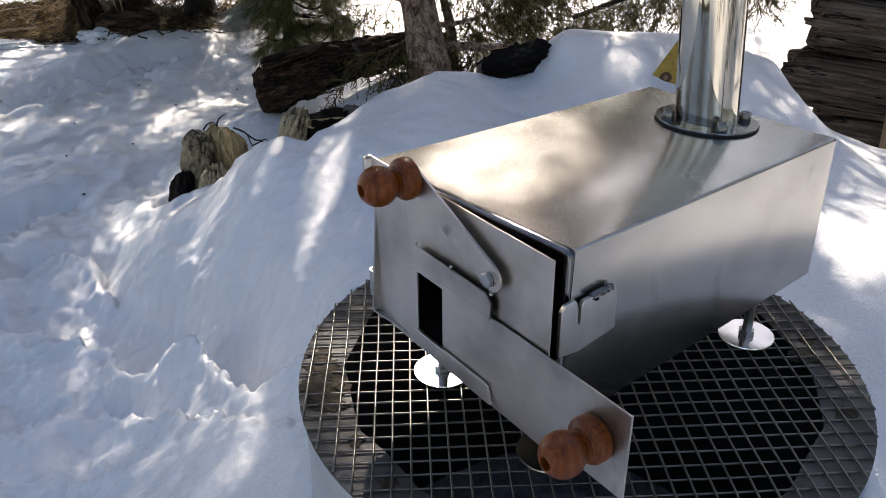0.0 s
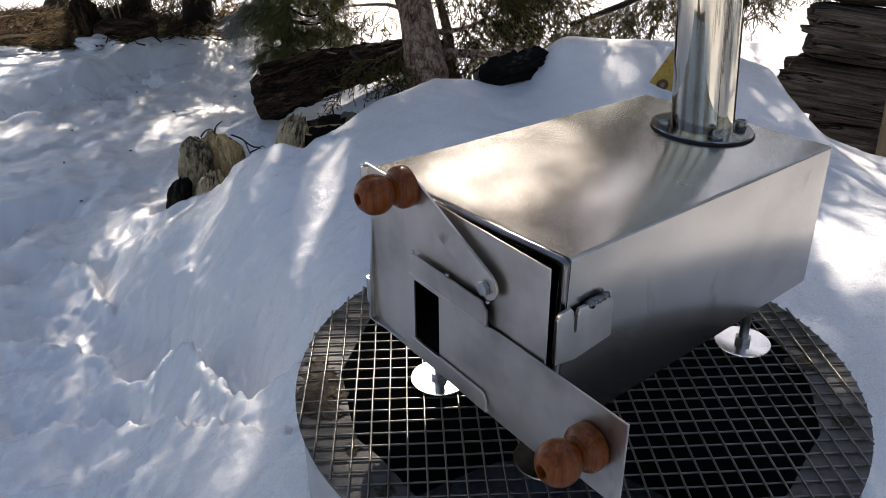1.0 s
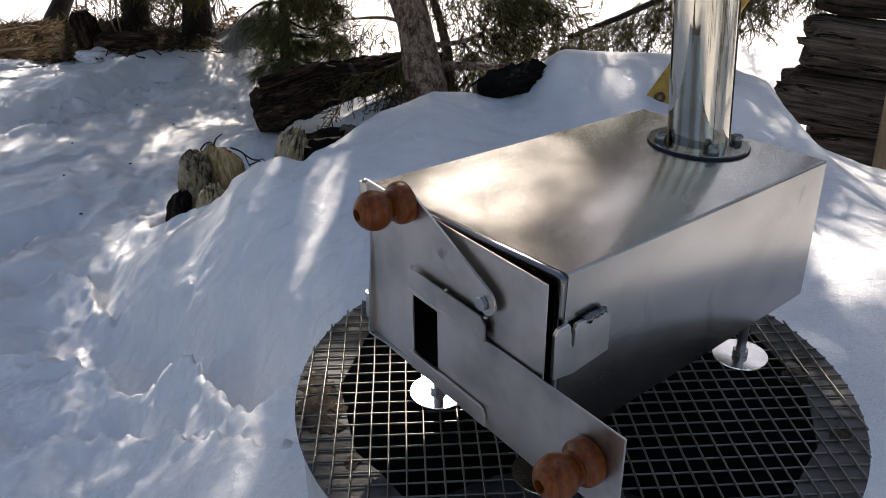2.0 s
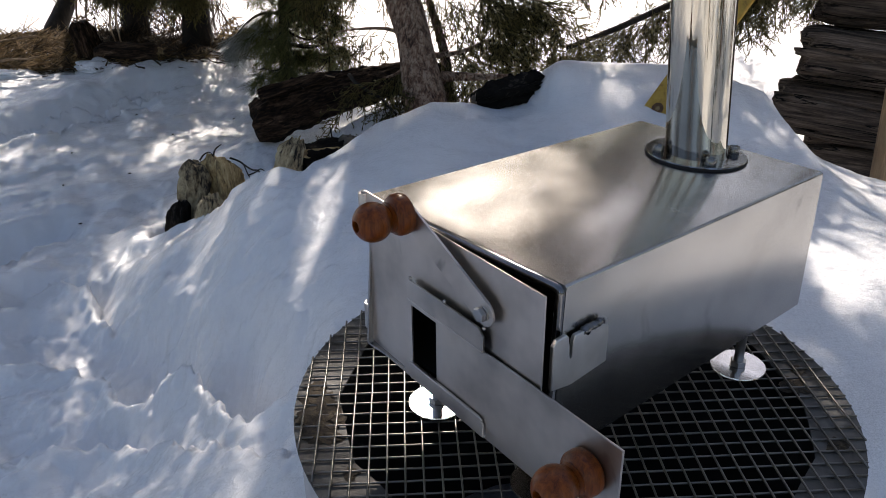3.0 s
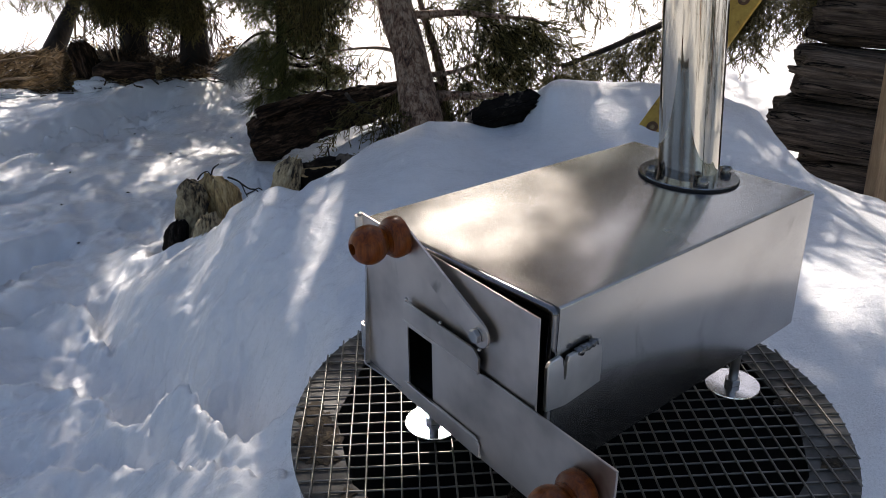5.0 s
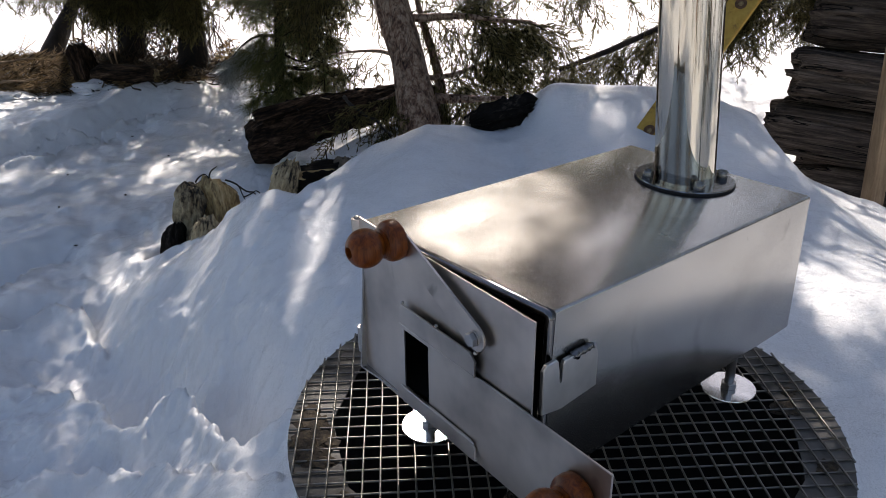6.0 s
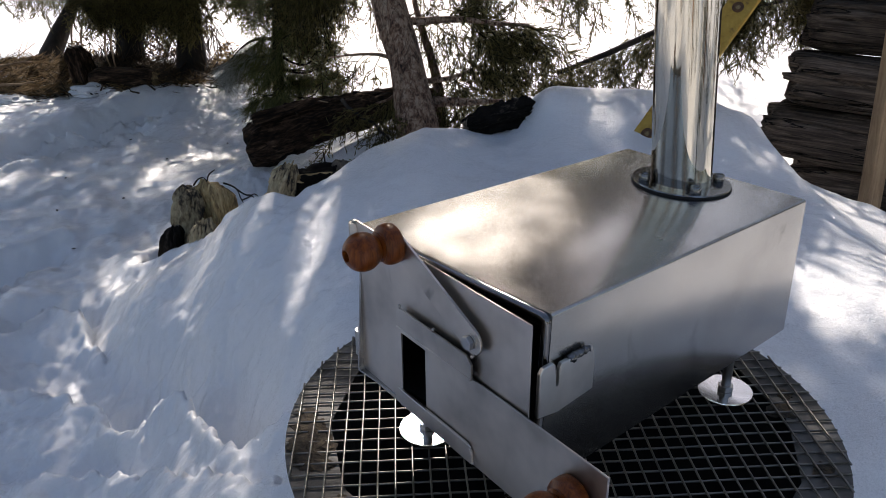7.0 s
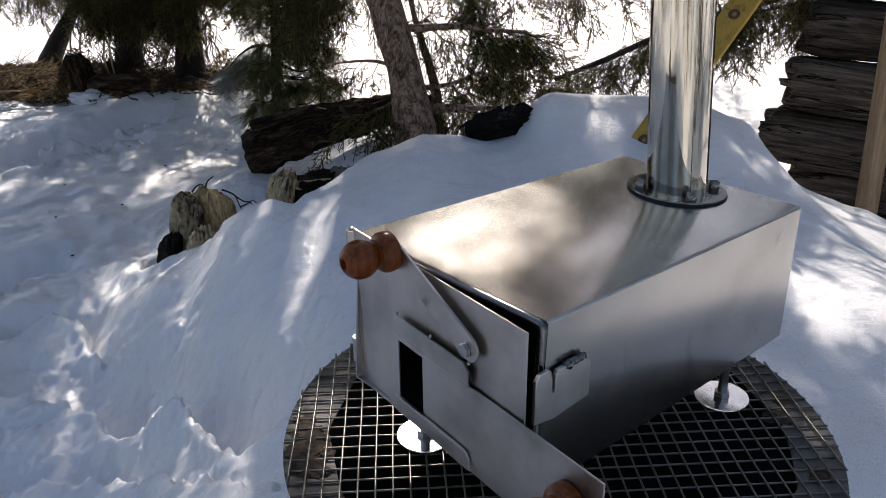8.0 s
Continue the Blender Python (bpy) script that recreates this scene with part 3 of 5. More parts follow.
def build_dirt():
    """Clumps of ash and leaf dirt caught on the rim plate under the wires."""
    rng = np.random.default_rng(3)
    spots = [(-0.214, -0.035, 0.020), (-0.212, -0.012, 0.017), (-0.205, -0.052, 0.016), (-0.218, 0.012, 0.012), (-0.152, -0.143, 0.008), (-0.178, -0.098, 0.007),
             (0.196, 0.006, 0.012), (0.199, -0.074, 0.010), (0.210, 0.030, 0.008), (-0.165, 0.135, 0.008), (-0.20, -0.03, 0.012)]
    for x, y, r in spots:
        bm = bmesh.new()
        bmesh.ops.create_icosphere(bm, subdivisions=3, radius=r)
        for v in bm.verts:
            n = noise.fractal(v.co * (1.2 / r) + Vector((x * 90, y * 90, 0)), 0.8, 2.0, 4)
            v.co *= 0.8 + 0.75 * n
            v.co.z = max(v.co.z * 0.16, -0.0005)
        ob = part("ash_clump", bm, DIRT, None, m=pose(x, y, -0.0042, 0, 0, rng.uniform(0, 360)))
        tagged(ob, "dark brown clump of ash and dirt on the rim plate", "ash", "ash on the rim")


build_dirt()
build_drum()
build_grate()

# ---------------------------------------------------------------- the stove
STOVE_TURN = -47.978
_m = pose(0, 0, 0, 0, 0, STOVE_TURN) @ pose(0.0049, -0.1381, 0)
W, L, ZT, H = 0.184, 0.3315, 0.1861, 0.1275
TILT_BOX = pose(0.0015, L / 2, ZT - 0.0012) @ Matrix.Rotation(radians(-3.12), 4, "X") @ Matrix.Rotation(radians(0.925), 4, "Y")


def rounded(w, h, r, seg=4):
    """A rounded rectangle, x from -w/2 to w/2 and z from -h to 0."""
    out = []
    for cx, cz, a0 in ((w / 2 - r, -r, 0), (-w / 2 + r, -r, 90), (-w / 2 + r, -h + r, 180), (w / 2 - r, -h + r, 270)):
        for i in range(seg + 1):
            a = radians(a0 + 90 * i / seg)
            out.append((cx + r * math.cos(a), cz + r * math.sin(a)))
    return out


def build_box(stove):
    bm = bmesh.new()
    t = 0.0016

    def taper(x, y, z):
        k = -z / H
        return (x * (1 + 0.032 * k), y + 0.008 * k * (y / L + 0.5), z)

    outer, inner = rounded(W, H, 0.0022), [(x, z - t) for x, z in rounded(W - 2 * t, H - 2 * t, 0.0025)]
    rings = []
    for prof, ys in ((outer, (-L / 2, L / 2)), (inner, (L / 2 - t, -L / 2))):
        for y in ys:
            rings.append([bm.verts.new(taper(x, y, z)) for x, z in prof])
    n = len(outer)
    for a, b in ((0, 1), (2, 3), (3, 0)):
        for i in range(n):
            j = (i + 1) % n
            bm.faces.new((rings[a][i], rings[a][j], rings[b][j], rings[b][i]))
    bm.faces.new(rings[1])
    bm.faces.new(rings[2])
    part("firebox", bm, STEEL_TOP, stove, "brushed stainless steel firebox with folded edges", TILT_BOX, True)
    # front frame strips inside the mouth
    bm = prism_bm([(-W / 2 + 0.004, -0.004), (W / 2 - 0.004, -0.004), (W / 2 - 0.004, -0.012), (-W / 2 + 0.004, -0.012)], -L / 2 + 0.0015, -L / 2 + 0.003, axis="y")
    part("mouth_flange", bm, STEEL_DARK, stove, "dark folded flange round the mouth", TILT_BOX)
    # rolled lip round the mouth
    path = [Vector(taper(x, -L / 2 - 0.0006, z - 0.0036)) for x, z in rounded(W - 0.0072, H - 0.0072, 0.003, 5)]
    path = path[-6:] + path[:7]
    path = [q for a, b in zip(path, path[1:]) for q in ([a] if (b - a).length < 0.02 else [a.lerp(b, i / 12) for i in range(12)])]
    v, f = tube_arrays(path, [0.0034] * len(path), 12)
    piece("mouth_lip", mesh_from("mouth_lip", v, f, STEEL_DARK, True), stove, TILT_BOX, "dark rolled lip round the mouth")
    # soot-dark inner lining
    bm = bmesh.new()
    prof = [(x, z - 0.003) for x, z in rounded(W - 0.0066, H - 0.0066, 0.002)]
    a = [bm.verts.new(taper(x, -L / 2 + 0.008, z)) for x, z in prof]
    b = [bm.verts.new(taper(x, L / 2 - 0.004, z)) for x, z in prof]
    for i in range(len(prof)):
        j = (i + 1) % len(prof)
        bm.faces.new((a[i], a[j], b[j], b[i]))
    bm.faces.new(b)
    part("lining", bm, SOOT, stove, "black inside of the firebox", TILT_BOX)


def hex_bolt(parent, m, af=0.010, h=0.0052, washer=0.0085, name="bolt"):
    bm = lathe_bm([(0, 0), (washer, 0), (washer, 0.0012), (0, 0.0012)], 20)
    hexa = [(af / 2 / math.cos(math.pi / 6) * math.cos(radians(60 * i)), af / 2 / math.cos(math.pi / 6) * math.sin(radians(60 * i))) for i in range(6)]
    b2 = prism_bm(hexa, 0.0012, h, 0.0006)
    tmp = bpy.data.meshes.new("tmp")
    b2.to_mesh(tmp)
    b2.free()
    bm.from_mesh(tmp)
    bpy.data.meshes.remove(tmp)
    return part(name, bm, STEEL_BOLT, parent, m=m)


def build_pipe(stove):
    base = TILT_BOX @ pose(0.0022, 0.2805 - L / 2, 0.0)
    flange = part("flange", lathe_bm([(0.0259, 0.0016), (0.0420, 0.0016), (0.0424, 0.0020), (0.0420, 0.0030), (0.0259, 0.0030)], 64, True), STEEL_DARK, stove, "polished round pipe flange", base, True)
    # black ring added to draw the shaded gap under the flange edge
    part("gap_ring", lathe_bm([(0.0262, -0.0004), (0.0430, -0.0004), (0.0430, 0.0015), (0.0262, 0.0015)], 64, True), SOOT, stove, "black ring in place of the shadow line under the flange", base)
    for a in (-38, 52, 142, 232):
        part("bolt", lathe_bm([(0, 0), (0.0048, 0), (0.0048, 0.0048), (0.0043, 0.0056), (0.0030, 0.0056), (0.0026, 0.0050), (0.0024, 0.0012), (0, 0.0012)], 20), STEEL_DARK, flange, "steel socket-head bolt", pose(0.0335 * math.cos(radians(a)), 0.0335 * math.sin(radians(a)), 0.0032), True)
    r = 0.0258
    lean = base @ pose(0, 0, 0, 0, 0, -STOVE_TURN) @ pose(0, 0, 0, 2.5, -7.4, 0)
    pipe = part("flue_pipe", lathe_bm([(r, -0.006), (r, 1.1), (r - 0.0012, 1.1), (r - 0.0012, -0.006)], 64, True), STEEL_PIPE, stove, "polished stainless steel flue pipe", lean, True)
    part("seam", box_bm(-0.0012, 0.0012, -r - 0.0006, -r + 0.0006, 0.006, 1.09, 0.0003), STEEL_PIPE, pipe, "folded vertical seam", pose(0, 0, 0, 0, 0, 12))


def knob_bm():
    """A turned wooden knob along z: a grooved base drum and a ball with a drilled end."""
    prof = [(0, 0), (0.0125, 0), (0.0138, 0.0012), (0.0143, 0.004), (0.0141, 0.0080), (0.0130, 0.0100), (0.0106, 0.0112), (0.0098, 0.0124), (0.0104, 0.0136)]
    rb, zc = 0.0134, 0.0258
    for i in range(1, 15):
        a = radians(-62 + (62 + 68) * i / 14)
        prof.append((rb * math.cos(a), zc + rb * math.sin(a)))
    zt = prof[-1][1]
    prof += [(0.0040, zt + 0.0002), (0.0037, zt - 0.001), (0.0036, zt - 0.012), (0, zt - 0.012)]
    return lathe_bm(prof, 40)


def build_door(stove):
    swing = 6.8
    door = new("door")
    door.parent = stove
    door.matrix_basis = pose(-0.090, 0.000, 0, 0, 0, -swing)
    tagged(door, "grey steel door standing ajar")
    z0, z1, w = 0.064, 0.1965, 0.1895
    e = -0.0035                                # hinge-side edge
    bm = bmesh.new()
    # plate with a draught opening
    hole = (0.0525, 0.112, 0.079, 0.1275)
    t = 0.0012

    def quad(a, b, c, d):
        for y in (-0.0005, -0.0005 + -t):
            bm.faces.new([bm.verts.new((x, y, z)) for x, z in (a, b, c, d)])
    x0, x1, a, b = hole
    quad((e, z0), (w, z0), (w, a), (e, a))
    quad((e, b), (w, b), (w, z1), (e, z1))
    quad((e, a), (x0, a), (x0, b), (e, b))
    quad((x1, a), (w, a), (w, b), (x1, b))
    bmesh.ops.remove_doubles(bm, verts=bm.verts, dist=1e-6)
    for ring in ([(e, z0), (w, z0), (w, z1), (e, z1)], [(x0, a), (x1, a), (x1, b), (x0, b)]):
        for (xa, za), (xb, zb_) in zip(ring, ring[1:] + ring[:1]):
            bm.faces.new([bm.verts.new(q) for q in ((xa, -0.0005, za), (xb, -0.0005, zb_), (xb, -0.0005 - t, zb_), (xa, -0.0005 - t, za))])
    bmesh.ops.remove_doubles(bm, verts=bm.verts, dist=1e-6)
    part("door_plate", bm, STEEL_DOOR, door)
    f = -0.0023
    # draught slide with its end knob
    slide = part("draught_slide", box_bm(0.0860, 0.2575, f - 0.0020, f - 0.0004, 0.0755, 0.1348, 0.0004, 1), STEEL_DOOR, door, "sliding grey steel draught plate pulled out")
    k2 = part("knob", knob_bm(), KNOB, slide, "turned reddish wooden knob", pose(0.2345, f - 0.002, 0.1065, 90, 0, 0), True)
    # two folded guide strips
    for za, zb_, s0, s1 in ((0.1350, 0.1515, 0.0545, 0.1405), (0.0700, 0.0835, 0.0545, 0.1415)):
        out = [(s0, za + 0.004), (s0 + 0.001, za), (s1 - 0.001, za - 0.001), (s1, za), (s1, zb_ - 0.005), (s1 - 0.005, zb_), (s0 + 0.003, zb_), (s0, zb_ - 0.004)]
        g = part("slide_guide", prism_bm(out, f - 0.0044, f - 0.0026, 0.0003, "y"), STEEL_DOOR, door, "bent steel guide strip")
        part("guide_lip", box_bm(s0, s1, f - 0.0052, f - 0.0040, (za - 0.0005 if za > 0.1 else zb_ - 0.0015), (za + 0.0015 if za > 0.1 else zb_ + 0.0005), 0.0004, 1), STEEL_DOOR, g)
        for s in (s0 + 0.002, (s0 + s1) / 2, s1 - 0.001):
            zz = zb_ + 0.0008 if za > 0.1 else za - 0.0008
            bm = bmesh.new()
            bmesh.ops.create_icosphere(bm, subdivisions=2, radius=0.0014)
            part("weld_spot", bm, STEEL_BOLT, g, m=pose(s, f - 0.0026, zz))
    # swinging arm with knob
    bx, bz = 0.1420, 0.1655
    ex, ez = 0.0580, 0.2030
    d = math.atan2(ez - bz, ex - bx)
    length, hw = math.hypot(ex - bx, ez - bz), 0.0092
    out = [(hw * math.cos(radians(a)), hw * math.sin(radians(a))) for a in range(-90, -271, -15)][::-1]
    out = [(x, z) for x, z in out]
    out += [(length + 0.006, hw * -1.0), (length + 0.010, -hw + 0.004), (length + 0.010, hw - 0.004), (length + 0.006, hw)]
    arm_m = Matrix.Translation((bx, f - 0.0042, bz)) @ Matrix.Rotation(-d, 4, "Y")
    arm = part("latch_arm", prism_bm(out, -0.0010, 0.0008, 0.0003, "y"), STEEL_DOOR, door, "swinging steel latch arm", arm_m)
    hex_bolt(arm, pose(0, -0.001, 0, 90, 12, 0), 0.0086, 0.0050, 0.0050)
    part("knob", knob_bm(), KNOB, arm, "turned reddish wooden knob", Matrix.Translation((length, -0.001, 0)) @ Matrix.Rotation(d, 4, "Y") @ pose(0, 0, 0, 90, 0, 0), True)
    # hinge barrels
    for z in (0.080, 0.172):
        h = part("hinge_barrel", lathe_bm([(0.0022, 0), (0.0042, 0), (0.0044, 0.001), (0.0044, 0.021), (0.0042, 0.022), (0.0022, 0.022)], 20, True), STEEL_BOLT, door, "steel hinge barrel", pose(-0.0078, -0.0010, z), True)
        part("hinge_pin", lathe_bm([(0, -0.003), (0.0021, -0.003), (0.0021, 0.0235), (0, 0.0245)], 14), STEEL_BOLT, h, smooth=True)
    return door


def build_catch(stove):
    """The slotted catch plate welded to the side of the firebox."""
    y = lambda v: v
    out = [(-0.0150, 0.1280), (0.0030, 0.1240), (0.0385, 0.1255), (0.0385, 0.1500), (0.0353, 0.1590), (0.0300, 0.1570), (0.0050, 0.1590), (0.0035, 0.1560),
           (0.0033, 0.1450), (0.0020, 0.1435), (0.0003, 0.1440), (-0.0005, 0.1470), (-0.0008, 0.1600), (-0.0030, 0.1625), (-0.0120, 0.1625), (-0.0150, 0.1590)]
    bm = prism_bm(out, 0.0, 0.0032, 0.0006, "x")
    catch = part("catch_plate", bm, STEEL_CATCH, stove, "slotted steel catch plate welded on", pose(W / 2 + 0.0036, 0, 0))
    pick = random.Random(4)
    pts = [(0.0012 + pick.uniform(-0.0006, 0.0008), 0.013 + 0.020 * i / 24, 0.1578 + pick.uniform(-0.0008, 0.0008)) for i in range(25)]
    v, f = tube_arrays(pts, [0.0024 + pick.uniform(-0.0006, 0.0007) for _ in pts], 12, 0.3, 3)
    piece("weld_bead", mesh_from("weld_bead", v, f, STEEL_DARK, True), catch, None, "rough dark weld bead")
    pts = [(-0.0002 + pick.uniform(-0.0003, 0.0003), 0.018 + 0.019 * i / 18, 0.1252 + pick.uniform(-0.0006, 0.0006)) for i in range(19)]
    v, f = tube_arrays(pts, [0.0013 + pick.uniform(-0.0004, 0.0005) for _ in pts], 10, 0.3, 5)
    piece("weld_bead", mesh_from("weld_bead", v, f, RUST, True), catch, None, "thin burnt weld bead under the plate")


FEET = ((-0.0679, 0.0423), (0.0573, 0.0332), (0.0761, 0.2738), (-0.0650, 0.2760))


def build_legs(stove):
    for x, y in FEET:
        leg = part("leg", lathe_bm([(0, 0.002), (0.0042, 0.002), (0.0042, 0.0642), (0, 0.0642)], 16), STEEL_BOLT, stove, "threaded steel leg", pose(x, y, 0), True)
        part("foot", lathe_bm([(0, 0), (0.0238, 0), (0.0242, 0.0008), (0.0238, 0.0018), (0, 0.0018)], 48), STEEL_FOOT, leg, "bright round steel foot", smooth=True)
        hexa = [(0.0072 * math.cos(radians(60 * i)), 0.0072 * math.sin(radians(60 * i))) for i in range(6)]
        part("nut", prism_bm(hexa, 0.0018, 0.0068, 0.0005), STEEL_BOLT, leg)


def build_stove():
    stove = thing("tent_stove", "small stainless steel wood stove with open draught on a wire grate", "stove", _m)
    build_box(stove)
    build_pipe(stove)
    build_door(stove)
    build_catch(stove)
    build_legs(stove)


build_stove()


# ---------------------------------------------------------------- logs and timber
def log_thing(name, a, b, r0, r1, mat, label, category, wobble=0.35, seed=0, end_mat=None, n=18, segs=14, group="", bend=0.0, split=0, tip=0.0, flat=1.0, chop=0.0, rise=0.0, crag=0.0):
    """A split or round log from a to b, with rough ends."""
    a, b = Vector(a), Vector(b)
    length = (b - a).length
    m = look(a, b) @ pose(0, 0, 0, -90, 0, 0)          # y runs along the log
    ob = thing(name, label, category, m, group)
    verts = []
    pick = random.Random(seed)
    facets = [(2 * math.pi * (j + pick.uniform(-0.3, 0.3)) / split, pick.uniform(0.72, 1.05)) for j in range(split)] if split else []
    n, segs = (max(n, 60), max(segs, 40)) if crag else (max(n, 44), max(segs, 30)) if tip else (max(n, 28) if split else n, segs)
    for i in range(segs + 1):
        t = i / segs
        for k in range(n):
            ang = 2 * math.pi * k / n
            c = Vector((math.cos(ang), 0, math.sin(ang)))
            worn = math.sqrt(max(0.0, 1 - 0.55 * max(0.0, (abs(2 * t - 1) - 0.7) / 0.3) ** 2))
            cut = min([1.25] + [d / max(math.cos(ang - g), 0.05) for g, d in facets])
            r = worn * (cut if split else 1.0) * (r0 + (r1 - r0) * t) * (1 + wobble * noise.noise(c * 1.1 + Vector((seed * 3.7, t * length * 2.5, 0))) + 0.5 * wobble * noise.noise(c * 4 + Vector((seed, t * length * 14, 5))) + 0.3 * wobble * noise.noise(c * 11 + Vector((seed, t * length * 30, 2))))
            end = 0.06 * r0 * noise.noise(c * 2.2 + Vector((seed, 9 * t, 1))) * (1 if i in (0, segs) else 0) * (8 if split else 2.5)
            if tip:
                r *= 1 - 0.30 * abs(noise.noise(c * 4.5 + Vector((seed, t * 1.1, 4)))) - 0.12 * abs(noise.noise(c * 11 + Vector((seed, t * 2.5, 8))))
            r *= 1 - tip * max(0.0, (t - 0.35) / 0.65) ** 5
            if crag:                                # flaking bark and broken fibres
                r *= 1 + crag * noise.fractal(Vector((c.x * 2.6, t * length * 26, c.z * 2.6)) + Vector((seed * 2.1, 0, 3)), 0.7, 2.2, 4)
                r *= 1 - 0.9 * crag * max(0.0, 1 - abs(noise.noise(Vector((c.x * 3.4, t * length * 9, c.z * 3.4 + seed)))) / 0.10)
            verts.append((c.x * r * flat + bend * 4 * t * (1 - t), t * length + end + chop * t ** 5 * c.x * r, c.z * r + rise * 4 * t * (1 - t)))
    faces = np.array([(i * n + k, (i + 1) * n + k, (i + 1) * n + (k + 1) % n, i * n + (k + 1) % n) for i in range(segs) for k in range(n)])
    piece("trunk_side", mesh_from("trunk_side", verts, faces, mat, True), ob)
    for i, sgn in ((0, -1), (segs, 1)):
        ring = [Vector(v) for v in verts[i * n:(i + 1) * n]]
        mid = sum(ring, Vector()) / n
        ev, ef = [], []
        steps = 4
        for s in range(steps):
            for k in range(n):
                q = ring[k].lerp(mid, s / steps)
                q.y += (0.10 * r0 * noise.noise(q * (2.2 / r0) + Vector((seed, 0, 3)))) * (1 if s else 0)
                ev.append(q)
        ev.append(mid)
        for s in range(steps - 1):
            for k in range(n):
                ef.append([s * n + k, s * n + (k + 1) % n, (s + 1) * n + (k + 1) % n, (s + 1) * n + k])
        for k in range(n):
            ef.append([(steps - 1) * n + k, (steps - 1) * n + (k + 1) % n, len(ev) - 1])
        if sgn < 0:
            ef = [f[::-1] for f in ef]
        piece("cut_end", mesh_from("cut_end", ev, ef, end_mat or mat), ob)
    return ob


FIRE = "firewood in the snow"
log_thing("firewood_log", (-0.602, 0.945, -0.300), (-0.588, 0.975, -0.150), 0.036, 0.034, LOGBARK, "rounded dark-barked log with frosty flecks in a snow hollow", "log", 0.50, 1, LOGBARK, group=FIRE, split=7, tip=0.10, chop=-0.4, crag=0.26)
log_thing("firewood_log", (-0.526, 0.965, -0.300), (-0.546, 1.000, -0.152), 0.040, 0.039, PALEWOOD, "pale split wedge of wood leaning in a snow hollow", "log", 0.30, 2, PALEWOOD, group=FIRE, split=5, tip=0.04, flat=0.95, chop=-0.5, crag=0.16)
log_thing("firewood_log", (-0.566, 0.875, -0.320), (-0.551, 0.893, -0.190), 0.039, 0.034, FLAKED, "short pale mottled log half buried in snow", "log", 0.4, 3, FLAKED, group=FIRE, split=6, tip=0.2, chop=0.5, crag=0.24)
log_thing("firewood_log", (-0.630, 0.905, -0.320), (-0.617, 0.925, -0.212), 0.027, 0.025, CHAR, "dark log end low in the snow hollow", "log", 0.5, 9, OLDWOOD, group=FIRE, split=6, tip=0.2, chop=0.4, crag=0.2)
log_thing("firewood_log", (-0.444, 0.984, -0.260), (-0.394, 1.020, -0.122), 0.039, 0.033, FLAKED, "pale-barked log with flaking dark streaks in the snow", "log", 0.35, 4, PALEWOOD, group=FIRE, split=6, tip=0.12, chop=0.6, crag=0.2)
log_thing("firewood_log", (-0.392, 1.030, -0.180), (-0.285, 1.085, -0.176), 0.036, 0.031, CHAR, "charred black log end half under snow", "log", 0.35, 5, CHAR, group=FIRE, split=5, crag=0.2)
log_thing("firewood_log", (-0.386, 1.012, -0.146), (-0.312, 1.050, -0.150), 0.009, 0.006, PALEWOOD, "pale splinter lying on the charred log", "log", 0.3, 15, PALEWOOD, group=FIRE, split=4, crag=0.2)
log_thing("firewood_log", (-0.306, 1.070, -0.185), (-0.298, 1.082, -0.132), 0.020, 0.018, OLDWOOD, "small grey block of wood beside the charred log", "log", 0.15, 6, OLDWOOD, group=FIRE, split=4, crag=0.1)
log_thing("fallen_log", (-0.562, 1.395, -0.205), (-0.080, 1.520, -0.112), 0.064, 0.030, ROTTEN, "long dark rotten log lying on the snow", "log", 0.16, 7, CHAR, 64, 80, bend=0.0, rise=0.022, crag=0.16)
log_thing("fallen_log", (-0.532, 1.338, -0.116), (-0.380, 1.395, -0.084), 0.017, 0.008, ROTTEN, "split dark slab resting on the rotten log", "log", 0.4, 17, OLDWOOD, 16, 20, split=4)
log_thing("charred_log", (-0.040, 0.930, -0.020), (0.098, 0.975, -0.004), 0.025, 0.032, CHAR, "black charred log poking out of the snow", "log", 0.60, 8, OLDWOOD, 36, 28, split=5, crag=0.40)
log_thing("fallen_log", (-1.290, 2.340, -0.250), (-1.060, 2.290, -0.235), 0.046, 0.034, ROTTEN, "dark rotten log with a pale broken end under the trees", "log", 0.4, 12, PALEWOOD, 20, 14)
log_thing("broken_stump", (-1.300, 2.35, -0.330), (-1.352, 2.37, -0.142), 0.048, 0.040, ROTTEN, "dark broken stump among needle litter", "stump", 0.45, 13, OLDWOOD, 22, 12, split=6, crag=0.22)


